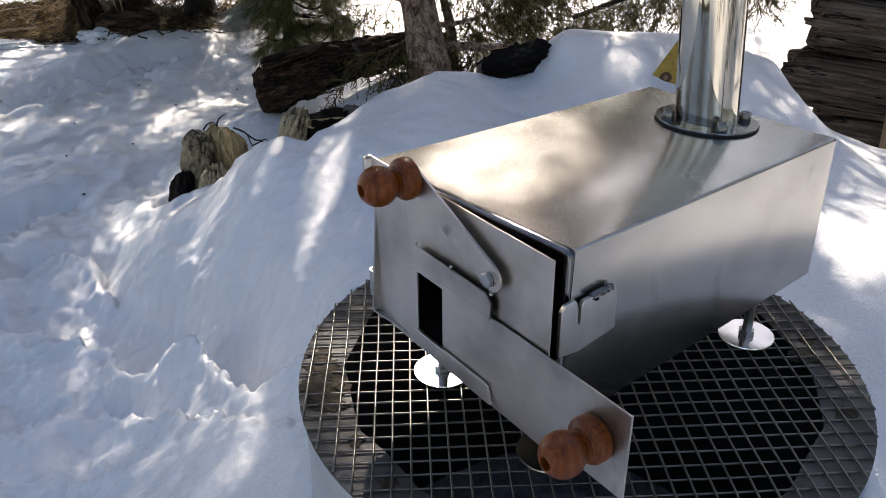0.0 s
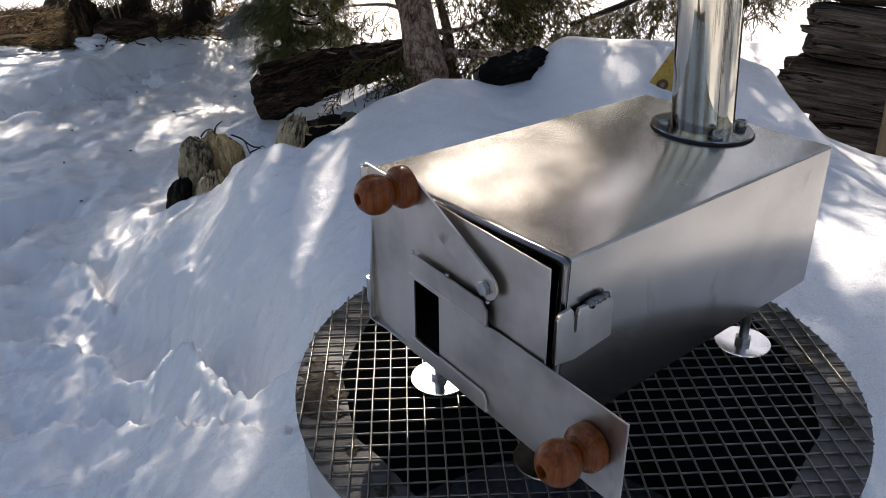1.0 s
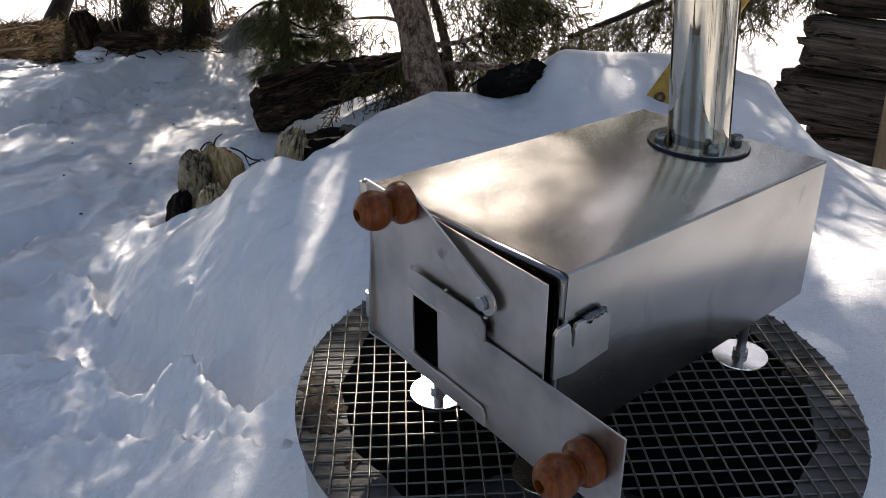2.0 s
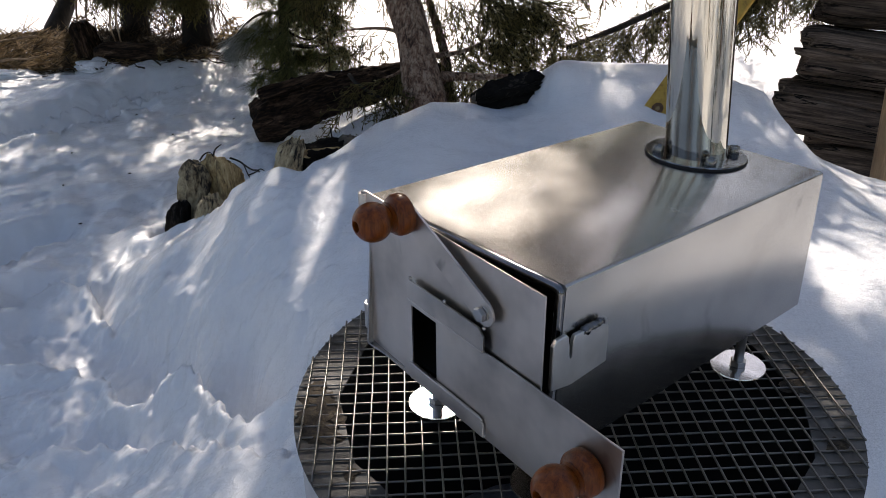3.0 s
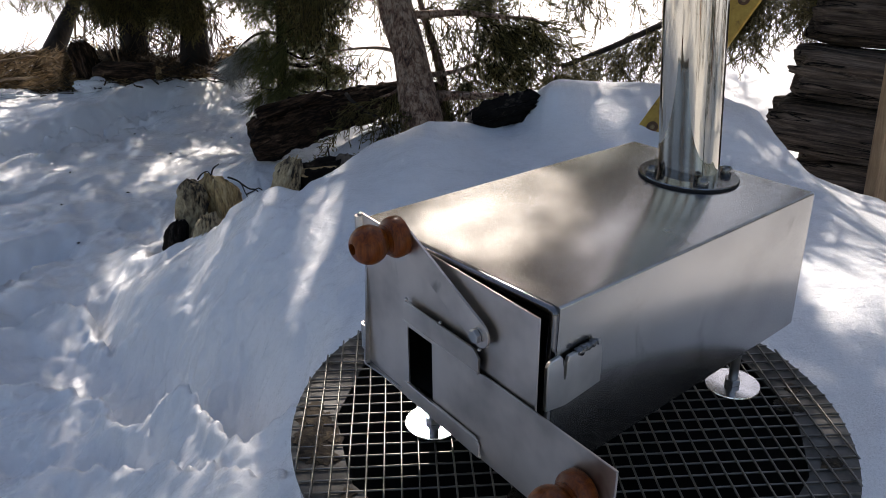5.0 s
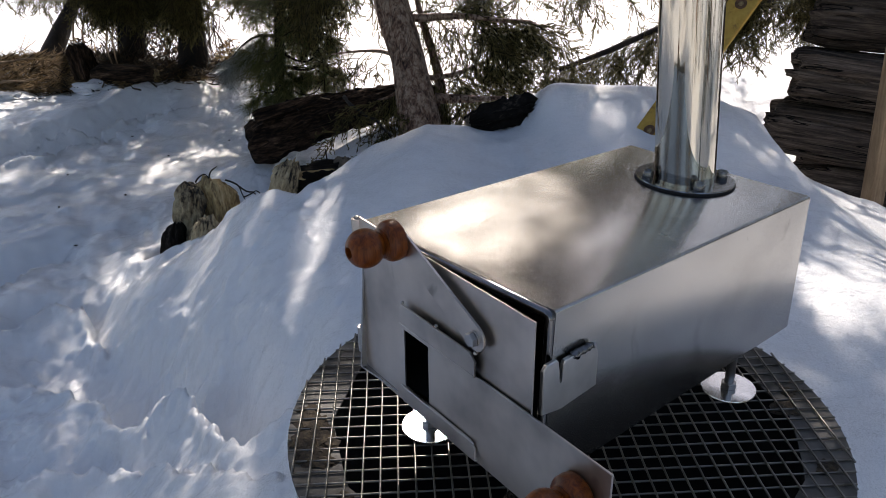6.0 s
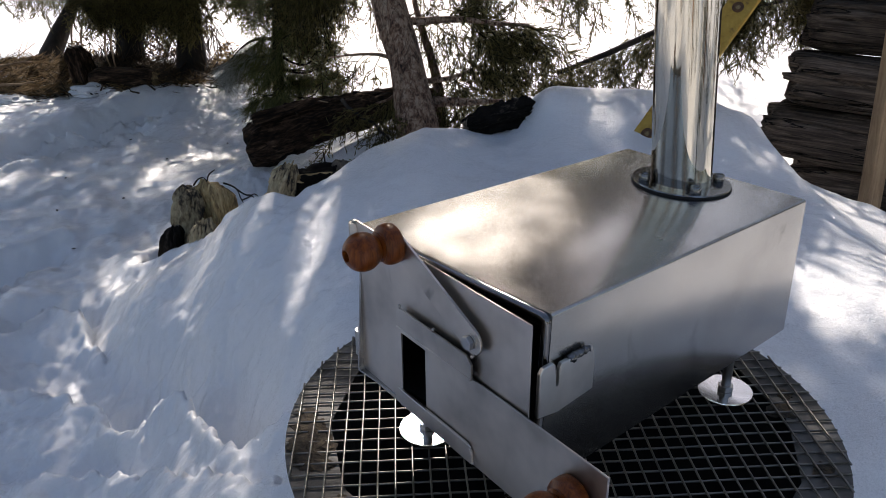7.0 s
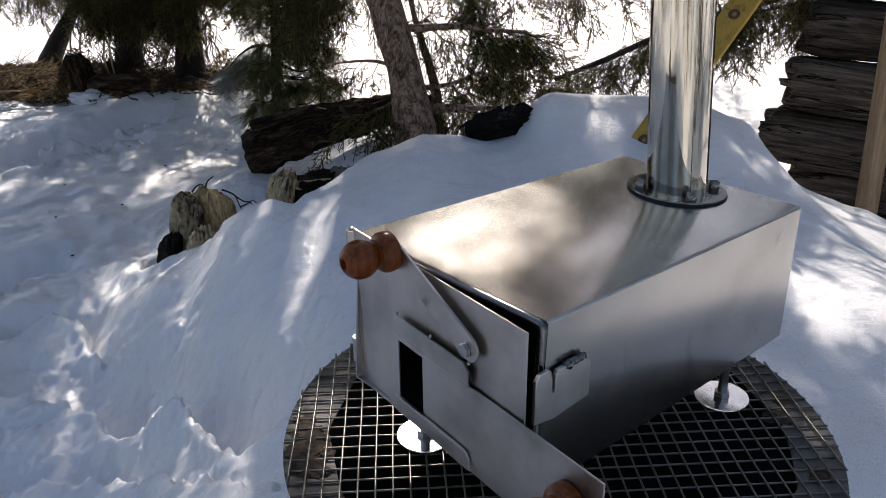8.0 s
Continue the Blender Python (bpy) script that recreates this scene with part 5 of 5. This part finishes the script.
_rng = np.random.default_rng(11)
tree("juniper_tree", "leaning juniper tree with flaky grey-brown bark and drooping foliage",
     [(-0.125, 1.27, -0.33), (-0.138, 1.295, -0.116), (-0.166, 1.356, 0.017), (-0.206, 1.42, 0.16), (-0.37, 1.51, 0.45), (-0.50, 1.62, 0.9), (-0.60, 1.8, 2.3)],
     [0.056, 0.048, 0.041, 0.038, 0.036, 0.030, 0.012], BARK,
     [((-0.240, 1.44, 0.22), (0.34, 1.62, 0.20), 0.014, 0.02, 0.6),
      ((-0.263, 1.45, 0.26), (0.25, 1.78, 0.28), 0.013, 0.02, 0.6),
      ((-0.18, 1.40, 0.10), (0.16, 1.50, 0.06), 0.011, 0.02, 1.6),
      ((-0.15, 1.34, -0.02), (0.04, 1.50, -0.01), 0.008, 0.01, 1.2),
      ((-0.285, 1.463, 0.30), (-0.50, 1.70, 0.27), 0.012, 0.02, 1.0),
      ((-0.228, 1.432, 0.20), (-0.44, 1.75, 0.15), 0.009, 0.02, 1.4),
      ((-0.18, 1.39, -0.035), (-0.235, 1.31, -0.070), 0.006, 0.0, 1.3),
      ((-0.076, 1.45, -0.20), (-0.150, 1.52, 0.16), 0.018, 0.0, 0.0),
      ((-0.10, 1.36, -0.082), (0.07, 1.37, -0.085), 0.014, 0.0, 0.8),
      ((-0.17, 1.47, -0.018), (-0.36, 1.52, -0.008), 0.006, 0.0, 0.3)],
     JUNIPER, JUNIPER_SPRAYS, 21, 85, low_mat=HANGING,
     canopy=canopy_limbs(_rng, (-0.36, 1.50, 0.45), (-0.60, 1.8, 2.3), 26, 1.2, 0.5, 2.25), canopy_templates=CANOPY_SPRAYS, fill=(3600, 1.32, 0.45, 2.3), dense=SHADE_MIDDLE)
tree("juniper_tree", "juniper tree with dark limbs hanging behind the timber stack",
     [(1.66, 2.45, -0.40), (1.64, 2.45, 0.3), (1.50, 2.45, 2.4)], [0.075, 0.06, 0.015], DARKBARK,
     [((1.64, 2.45, 0.25), (0.62, 1.70, 0.24), 0.020, 0.03, 0.5),
      ((1.64, 2.45, 0.12), (0.25, 1.72, -0.10), 0.022, -0.03, 0.8),
      ((1.63, 2.45, 0.30), (0.45, 1.95, 0.34), 0.018, 0.03, 0.8),
      ((1.63, 2.45, 0.15), (0.80, 1.95, 0.02), 0.012, 0.02, 0.5),
      ((1.63, 2.45, 0.40), (0.95, 1.85, 0.30), 0.012, 0.02, 0.6)],
     JUNIPER, JUNIPER_SPRAYS, 22, 80, crown_start=0.3, low_mat=HANGING,
     canopy=canopy_limbs(_rng, (1.64, 2.45, 0.2), (1.50, 2.45, 2.4), 26, 1.45, 0.6, 2.3), canopy_templates=CANOPY_SPRAYS, fill=(4200, 1.85, 0.6, 2.6), dense=SHADE_RIGHT)
tree("juniper_tree", "dark juniper tree with dense hanging foliage above the litter",
     [(-0.99, 2.52, -0.40), (-1.00, 2.56, -0.15), (-1.01, 2.63, 0.05), (-1.03, 2.7, 2.6)], [0.070, 0.050, 0.045, 0.012], DARKBARK,
     [((-1.01, 2.63, 0.16), (-0.55, 2.50, 0.16), 0.014, 0.02, 0.4),
      ((-1.01, 2.63, 0.18), (-1.35, 2.40, 0.18), 0.014, 0.02, 0.45),
      ((-1.01, 2.63, 0.24), (-0.85, 2.30, 0.22), 0.012, 0.02, 1.3),
      ((-1.01, 2.63, 0.20), (-1.10, 2.28, 0.11), 0.010, 0.02, 1.3),
      ((-1.05, 2.63, 0.20), (-1.22, 2.26, 0.13), 0.010, 0.02, 1.3),
      ((-1.01, 2.63, 0.16), (-0.94, 2.28, 0.10), 0.010, 0.02, 1.3),
      ((-1.01, 2.63, 0.30), (-1.15, 2.20, 0.24), 0.012, 0.02, 1.3),
      ((-1.01, 2.63, 0.20), (-0.70, 2.25, 0.16), 0.012, 0.02, 0.5),
      ((-1.01, 2.63, 0.26), (-1.30, 2.15, 0.18), 0.012, 0.02, 0.35)],
     HANGING, JUNIPER_SPRAYS, 23, 210, down=1.3,
     canopy=canopy_limbs(_rng, (-1.01, 2.6, 0.2), (-1.03, 2.7, 2.6), 20, 1.1, 0.5, 2.4), canopy_templates=CANOPY_SPRAYS, fill=(1200, 1.15, 0.45, 2.5), dense=SHADE_LEFT)
tree("juniper_tree", "second dark juniper trunk with hanging foliage",
     [(-1.235, 2.60, -0.40), (-1.24, 2.62, -0.25), (-1.28, 2.74, 0.05), (-1.4, 2.9, 2.2)], [0.066, 0.050, 0.044, 0.012], DARKBARK,
     [((-1.28, 2.74, 0.14), (-1.75, 2.60, 0.16), 0.012, 0.02, 0.5),
      ((-1.28, 2.74, 0.2), (-1.45, 2.35, 0.18), 0.012, 0.02, 0.5),
      ((-1.28, 2.74, 0.12), (-1.22, 2.40, 0.10), 0.012, 0.02, 1.2),
      ((-1.28, 2.74, 0.24), (-1.85, 2.45, 0.22), 0.012, 0.02, 0.4)],
     HANGING, JUNIPER_SPRAYS, 24, 60, down=1.3,
     canopy=canopy_limbs(_rng, (-1.28, 2.7, 0.2), (-1.4, 2.9, 2.2), 14, 1.1, 0.5, 2.1), canopy_templates=CANOPY_SPRAYS, fill=(800, 1.1, 0.5, 2.2))
tree("juniper_tree", "dark leaning trunk rising out of the needle litter",
     [(-1.67, 2.83, -0.36), (-1.65, 2.845, -0.261), (-1.537, 2.948, -0.031), (-1.3, 3.2, 0.6)], [0.060, 0.043, 0.018, 0.008], DARKBARK,
     [((-1.50, 2.98, 0.08), (-1.95, 2.80, 0.12), 0.010, 0.02, 0.8)], HANGING, JUNIPER_SPRAYS, 25, 45, down=1.3)
def pine_limbs(rng):
    """Whorls of short limbs up the thin trunk of the young pine."""
    out = []
    for z in np.arange(-0.175, 0.24, 0.046):
        k = (z + 0.35) / 0.44
        for i in range(6):
            g = 2 * math.pi * (i + rng.random()) / 6
            ln = rng.uniform(0.06, 0.15) * (1.25 - 0.45 * k)
            q = Vector((-0.564, 1.86 + 0.14 * min(1.0, k), z))
            out.append((tuple(q), (q.x + ln * math.cos(g) + 0.035, q.y + ln * math.sin(g) - 0.02, z + rng.uniform(-0.01, 0.04)), 0.004, 0.015, 1.0))
    return out


tree("pine_sapling", "young pine with thin trunk and long drooping needles",
     [(-0.562, 1.86, -0.35), (-0.562, 1.871, -0.191), (-0.565, 2.0, 0.087), (-0.57, 2.05, 0.7)], [0.017, 0.015, 0.013, 0.005], DARKBARK,
     pine_limbs(np.random.default_rng(19)),
     PINE, PINE_SPRAYS, 26, 85, (0.5, 0.85), down=0.5, crown_start=0.05)


# dark conifer woods all round, beyond the open snow
def build_woods():
    rng = np.random.default_rng(17)
    tpl = [spray_template(rng, 1.5, 0.8, 0.08, 8, 1, 0.6) for _ in range(4)]
    items = []
    for k in range(52):
        a = 2 * math.pi * (k + rng.uniform(-0.3, 0.3)) / 52
        d = rng.uniform(16.5, 22)
        h = rng.uniform(3.4, 4.8)
        x, y = d * math.sin(a), d * math.cos(a)
        items.append(tube_arrays([(x, y, -0.5), (x, y, h * 0.5), (x, y, h)], [0.16, 0.10, 0.02], 6))
        for i in range(28):
            t = (i + rng.random()) / 28
            z = 0.3 + t * (h - 0.6)
            g = rng.uniform(0, 2 * math.pi)
            v, f = tpl[rng.integers(4)]
            m = np.array(Matrix.Rotation(g, 3, "Z"))
            items.append((v @ m.T * (1.05 - 0.65 * t) + np.array((x, y, z)), f))
    v, f = join_arrays(items)
    tagged(new("far_woods", mesh_from("far_woods", v, f, JUNIPER)), "dark conifer woods far round the clearing", "woods", kind="stuff")


build_woods()

# unseen trees round the clearing, added for the dark bands the steel reflects
for k, (x, y, h, lean) in enumerate(((-2.75, 0.30, 2.6, -0.2), (2.70, 0.85, 2.4, 0.15), (0.15, -2.70, 2.4, 0.1), (-1.75, -2.1, 2.5, 0.1), (2.1, -1.5, 2.6, 0.2))):
    tree("juniper_tree", "bushy juniper tree out of view at the edge of the clearing",
         [(x, y, -0.45), (x + lean * 0.3, y, 0.6), (x + lean, y, h)], [0.09, 0.07, 0.015], BARK, [], JUNIPER, CANOPY_SPRAYS, 40 + k,
         canopy=canopy_limbs(_rng, (x, y, -0.4), (x + lean, y, h), 24, 0.95, 0.1, h - 0.2), fill=(230, 1.0, -0.2, h), thin=False, size=(1.5, 2.4))


# ---------------------------------------------------------------- litter under the trees
def build_litter():
    rng = np.random.default_rng(5)
    items = []
    for _ in range(13000):
        x = rng.normal(-1.52, 0.30)
        y = max(2.24 + 0.05 * rng.random(), rng.normal(2.48, 0.16))
        z = snow_z_fast(x, y) + 0.06 * math.exp(-((x + 1.6) / 0.35) ** 2 - ((y - 2.55) / 0.2) ** 2) + rng.uniform(0.0, 0.02)
        a = rng.uniform(0, math.pi)
        ln = rng.uniform(0.010, 0.06) * (2.2 if rng.random() < 0.04 else 1)
        d = np.array((math.cos(a), math.sin(a), rng.normal(0, 0.25))) * ln
        r = rng.uniform(0.0007, 0.0022)
        items.append((np.array(twig(np.array((x, y, z)), np.array((x, y, z)) + d, r, r * 0.6)), TWIG_FACES))
    v, f = join_arrays(items)
    tagged(new("needle_litter", mesh_from("needle_litter", v, f, LITTER)), "brown dry needles and twigs lying under the trees", "litter", kind="stuff")


def snow_z_fast(x, y):
    return float(snow_base(np.float64(x), np.float64(y)))


build_litter()


def build_debris():
    """Dark twigs and rotting needles packed round the feet of the trees."""
    rng = np.random.default_rng(6)
    items = []
    for _ in range(7000):
        x, y = rng.uniform(-1.42, -0.72), rng.normal(2.50, 0.10)
        z = snow_z_fast(x, y) + 0.06 * math.exp(-((y - 2.55) / 0.12) ** 2) * (0.5 + 0.5 * math.sin(9 * x + 1)) + rng.uniform(0.0, 0.02)
        a = rng.uniform(0, math.pi)
        ln = rng.uniform(0.010, 0.05) * (3.0 if rng.random() < 0.05 else 1)
        d = np.array((math.cos(a), math.sin(a) * 0.6, rng.normal(0.1, 0.35))) * ln
        r = rng.uniform(0.0012, 0.0040)
        items.append((np.array(twig(np.array((x, y, z)), np.array((x, y, z)) + d, r, r * 0.5)), TWIG_FACES))
    v, f = join_arrays(items)
    tagged(new("twig_debris", mesh_from("twig_debris", v, f, DEBRIS)), "dark rotting twigs and needles at the feet of the trees", "litter", kind="stuff")


build_debris()


def build_brush():
    """Dead hanging twigs and dry brush in the dark between the trunks."""
    rng = np.random.default_rng(61)
    items = []
    for _ in range(900):
        x, y = rng.uniform(-1.40, -0.92), rng.uniform(2.50, 2.85)
        z = rng.uniform(-0.30, 0.06)
        d = np.array((rng.normal(0, 0.45), rng.normal(0, 0.3), -1.0 if rng.random() < 0.75 else 0.6))
        d = d / np.linalg.norm(d) * rng.uniform(0.04, 0.14)
        q = np.array((x, y, z))
        r = rng.uniform(0.0008, 0.0026)
        bend = q + d * 0.5 + rng.normal(0, 0.008, 3)
        items.append((np.array(twig(q, bend, r, r * 0.8)), TWIG_FACES))
        items.append((np.array(twig(bend, q + d, r * 0.8, r * 0.5)), TWIG_FACES))
    v, f = join_arrays(items)
    tagged(new("dry_brush", mesh_from("dry_brush", v, f, DEBRIS)), "dark dry brush and dead twigs between the trunks", "brush", kind="stuff")


build_brush()


# ---------------------------------------------------------------- small things on the snow
def stick(points, r, mat, name, label, category, group=""):
    o = Vector(points[0])
    fine = []
    for a, b in zip(points, points[1:]):
        fine += [Vector(a).lerp(Vector(b), i / 4) for i in range(4)]
    fine.append(Vector(points[-1]))
    for _ in range(3):                              # twigs bend softly
        fine = fine[:1] + [(p + 2 * q + n) / 4 for p, q, n in zip(fine, fine[1:], fine[2:])] + fine[-1:]
    fine = [q + noise.noise_vector(q * 40) * r * 1.2 for q in fine]
    v, f = tube_arrays(fine, np.linspace(r, r * 0.45, len(fine)), 7, 0.3)
    ob = new(name, mesh_from(name, v - np.array(o), f, mat, True))
    ob.matrix_basis = pose(*o)
    return tagged(ob, label, category, group)


TWIGS = "loose twigs"
stick([(-0.325, 1.42, -0.090), (-0.300, 1.38, -0.105), (-0.225, 1.30, -0.125), (-0.205, 1.28, -0.150)], 0.005, DARKBARK, "twig", "thin dark forked twig in front of the rotten log", "twig", TWIGS)
stick([(-0.340, 1.20, -0.250), (-0.345, 1.20, -0.185), (-0.350, 1.21, -0.155)], 0.003, DARKBARK, "twig", "thin dark twig upright in the snow", "twig", TWIGS)
stick([(-0.565, 1.00, -0.165), (-0.560, 1.00, -0.140), (-0.555, 1.005, -0.128), (-0.545, 1.01, -0.124)], 0.0022, DARKBARK, "twig", "curled dark twig on a split log", "twig", TWIGS)
stick([(-0.600, 0.99, -0.165), (-0.585, 0.985, -0.150), (-0.565, 0.995, -0.148)], 0.0016, DARKBARK, "twig", "curled dark twig on a split log", "twig", TWIGS)
stick([(-0.585, 0.985, -0.147), (-0.577, 0.985, -0.136), (-0.563, 0.990, -0.133), (-0.558, 0.990, -0.144)], 0.0018, DARKBARK, "twig", "curled dark twig on a split log", "twig", TWIGS)
stick([(-0.524, 0.985, -0.143), (-0.503, 0.990, -0.155), (-0.496, 0.990, -0.172), (-0.488, 0.980, -0.183)], 0.0020, DARKBARK, "twig", "curled dark twig between split logs", "twig", TWIGS)
stick([(-0.501, 0.990, -0.160), (-0.484, 0.990, -0.173), (-0.471, 0.990, -0.171), (-0.462, 0.980, -0.179), (-0.453, 0.990, -0.172), (-0.440, 0.980, -0.177)], 0.0018, DARKBARK, "twig", "curled dark twig between split logs", "twig", TWIGS)
stick([(-0.491, 0.985, -0.180), (-0.475, 0.985, -0.175), (-0.465, 0.985, -0.165), (-0.454, 0.985, -0.175), (-0.460, 0.985, -0.184), (-0.471, 0.985, -0.180)], 0.0015, DARKBARK, "twig", "curled dark twig between split logs", "twig", TWIGS)
for k in range(7):
    q = Vector((-0.53 + 0.022 * k, 1.385 + 0.007 * k, -0.128 + 0.0045 * k))
    stick([tuple(q), tuple(q + Vector((0.03, 0.018, 0.006 + 0.003 * (k % 3)))), tuple(q + Vector((0.055 + 0.008 * (k % 2), 0.03 - 0.02 * (k % 3), 0.004 + 0.006 * (k % 2))))], 0.0028, STAKE if k % 2 else DARKBARK, "splinter", "thin wood splinter on the rotten log", "splinter", TWIGS)
for a, b in (((-1.70, 2.30, -0.215), (-1.53, 2.42, -0.195)), ((-0.90, 2.55, -0.245), (-0.76, 2.40, -0.235)), ((-0.86, 2.42, -0.245), (-0.72, 2.52, -0.225)), ((-1.62, 2.22, -0.245), (-1.46, 2.26, -0.235))):
    stick([a, tuple((Vector(a) + Vector(b)) / 2 + Vector((0, 0, 0.006))), b], 0.006, STAKE, "stick", "pale dry stick on the needle litter", "stick", TWIGS)
for x, y in ((-1.20, 2.36), (-1.23, 2.38), (-1.32, 2.40), (-1.36, 2.42)):
    stick([(x, y, -0.05), (x - 0.02, y - 0.01, -0.15), (x + 0.01, y - 0.02, -0.26)], 0.004, STAKE, "hanging_twig", "thin pale dead twig hanging to the ground", "twig", TWIGS)


def chips():
    """Dark bark chips and needles scattered on the snow."""
    pick = random.Random(12)
    for x, y in ((-0.99, 1.78), (-1.28, 1.53), (-0.72, 1.36), (-0.86, 1.32), (-0.92, 2.05), (-0.56, 0.44), (-1.05, 1.45), (-1.34, 1.30), (-0.98, 1.22), (-0.84, 1.62), (-1.20, 1.85), (-0.70, 1.75), (-1.5, 1.6), (-0.88, 1.05)):
        q = ground_hit(x, y)
        bm = bmesh.new()
        bmesh.ops.create_icosphere(bm, subdivisions=1, radius=0.0032)
        for v in bm.verts:
            v.co = Vector((v.co.x * pick.uniform(0.8, 1.8), v.co.y * pick.uniform(0.6, 1.1), v.co.z * 0.6))
        ob = part("bark_chip", bm, CHAR, None, m=pose(x, y, q + 0.002, 0, 0, pick.uniform(0, 360)))
        tagged(ob, "small dark bark chip lying on the snow", "bark chip", "bark chips on the snow")


def ground_hit(x, y):
    """Height of the finished snow sheet at x, y."""
    ground = bpy.data.objects["ground"]
    hit, q, _, _ = ground.ray_cast((x, y, 2.0), (0, 0, -1))
    return q.z if hit else -0.3


chips()


def snow_patch(x, y, a, b, h, seed):
    bm = bmesh.new()
    bmesh.ops.create_icosphere(bm, subdivisions=4, radius=1)
    for v in bm.verts:
        n = 1 + 0.35 * noise.fractal(v.co * 1.8 + Vector((seed, 0, 0)), 0.8, 2.1, 4)
        v.co = Vector((v.co.x * a * n, v.co.y * b * n, v.co.z * h * n))
    ob = part("snow_patch", bm, SNOW, None, m=pose(x, y, ground_hit(x, y) + 0.01), smooth=True)
    tagged(ob, "small white snow patch among brown litter", "snow", "snow patches")


snow_patch(-1.27, 2.27, 0.08, 0.05, 0.026, 1)
snow_patch(-1.60, 2.24, 0.12, 0.05, 0.016, 2)
snow_patch(-1.14, 2.72, 0.10, 0.06, 0.03, 3)
snow_patch(-0.80, 2.36, 0.10, 0.06, 0.035, 4)


def frosted_branch():
    """A drooping needle branch with frost on it, low beside the young pine."""
    rng = np.random.default_rng(31)
    a, b = Vector((-0.60, 2.05, -0.06)), Vector((-0.73, 1.99, -0.125))
    line = bent(a, b, -0.03, 0, 9)
    ob = thing("frosted_pine_branch", "drooping pine branch with frost-whitened needles over the snow", "branch", pose(*a))
    o = np.array(a)
    v, f = tube_arrays(line, np.linspace(0.006, 0.002, len(line)), 7)
    piece("stem", mesh_from("stem", v - o, f, DARKBARK, True), ob)
    anchors = [(tuple(line[k]), (-0.4, -0.5, -0.3)) for k in range(1, 10) for _ in range(5)]
    v, f = join_arrays(place_sprays(anchors, PINE_SPRAYS, rng, (0.5, 0.85), 0.7))
    piece("needles", mesh_from("needles", v - o, f, FROST), ob, None, "frost-whitened long needles")


frosted_branch()


def leaf_pile():
    """Brown dead leaves heaped at the foot of a trunk."""
    rng = np.random.default_rng(8)
    items = []
    for cx, cy, sx, n in ((-0.86, 2.52, 0.06, 600), (-1.44, 2.62, 0.07, 500), (-1.25, 2.80, 0.12, 500)):
        for _ in range(n):
            x, y = rng.normal(cx, sx), rng.normal(cy, 0.05)
            z = -0.31 + 0.13 * math.exp(-((x - cx) / sx) ** 2) * rng.random() + 0.02
            d = np.array((rng.normal(), rng.normal(), rng.normal() * 0.6))
            d = d / np.linalg.norm(d) * rng.uniform(0.010, 0.026)
            q = np.array((x, y, z))
            items.append((np.array(twig(q, q + d, rng.uniform(0.002, 0.0045), 0.001)), TWIG_FACES))
    v, f = join_arrays(items)
    tagged(new("leaf_litter", mesh_from("leaf_litter", v, f, LITTER)), "brown dead leaves heaped at the foot of the trees", "litter", kind="stuff")


leaf_pile()
bm = bmesh.new()
bmesh.ops.create_icosphere(bm, subdivisions=3, radius=0.009)
for v in bm.verts:
    v.co *= 1 + 0.25 * noise.fractal(v.co * 90, 0.8, 2.0, 3)
tagged(part("lichen_clump", bm, MOSS, None, m=pose(-0.200, 1.18, -0.146)), "small yellow-green lichen clump at the trunk foot", "lichen")
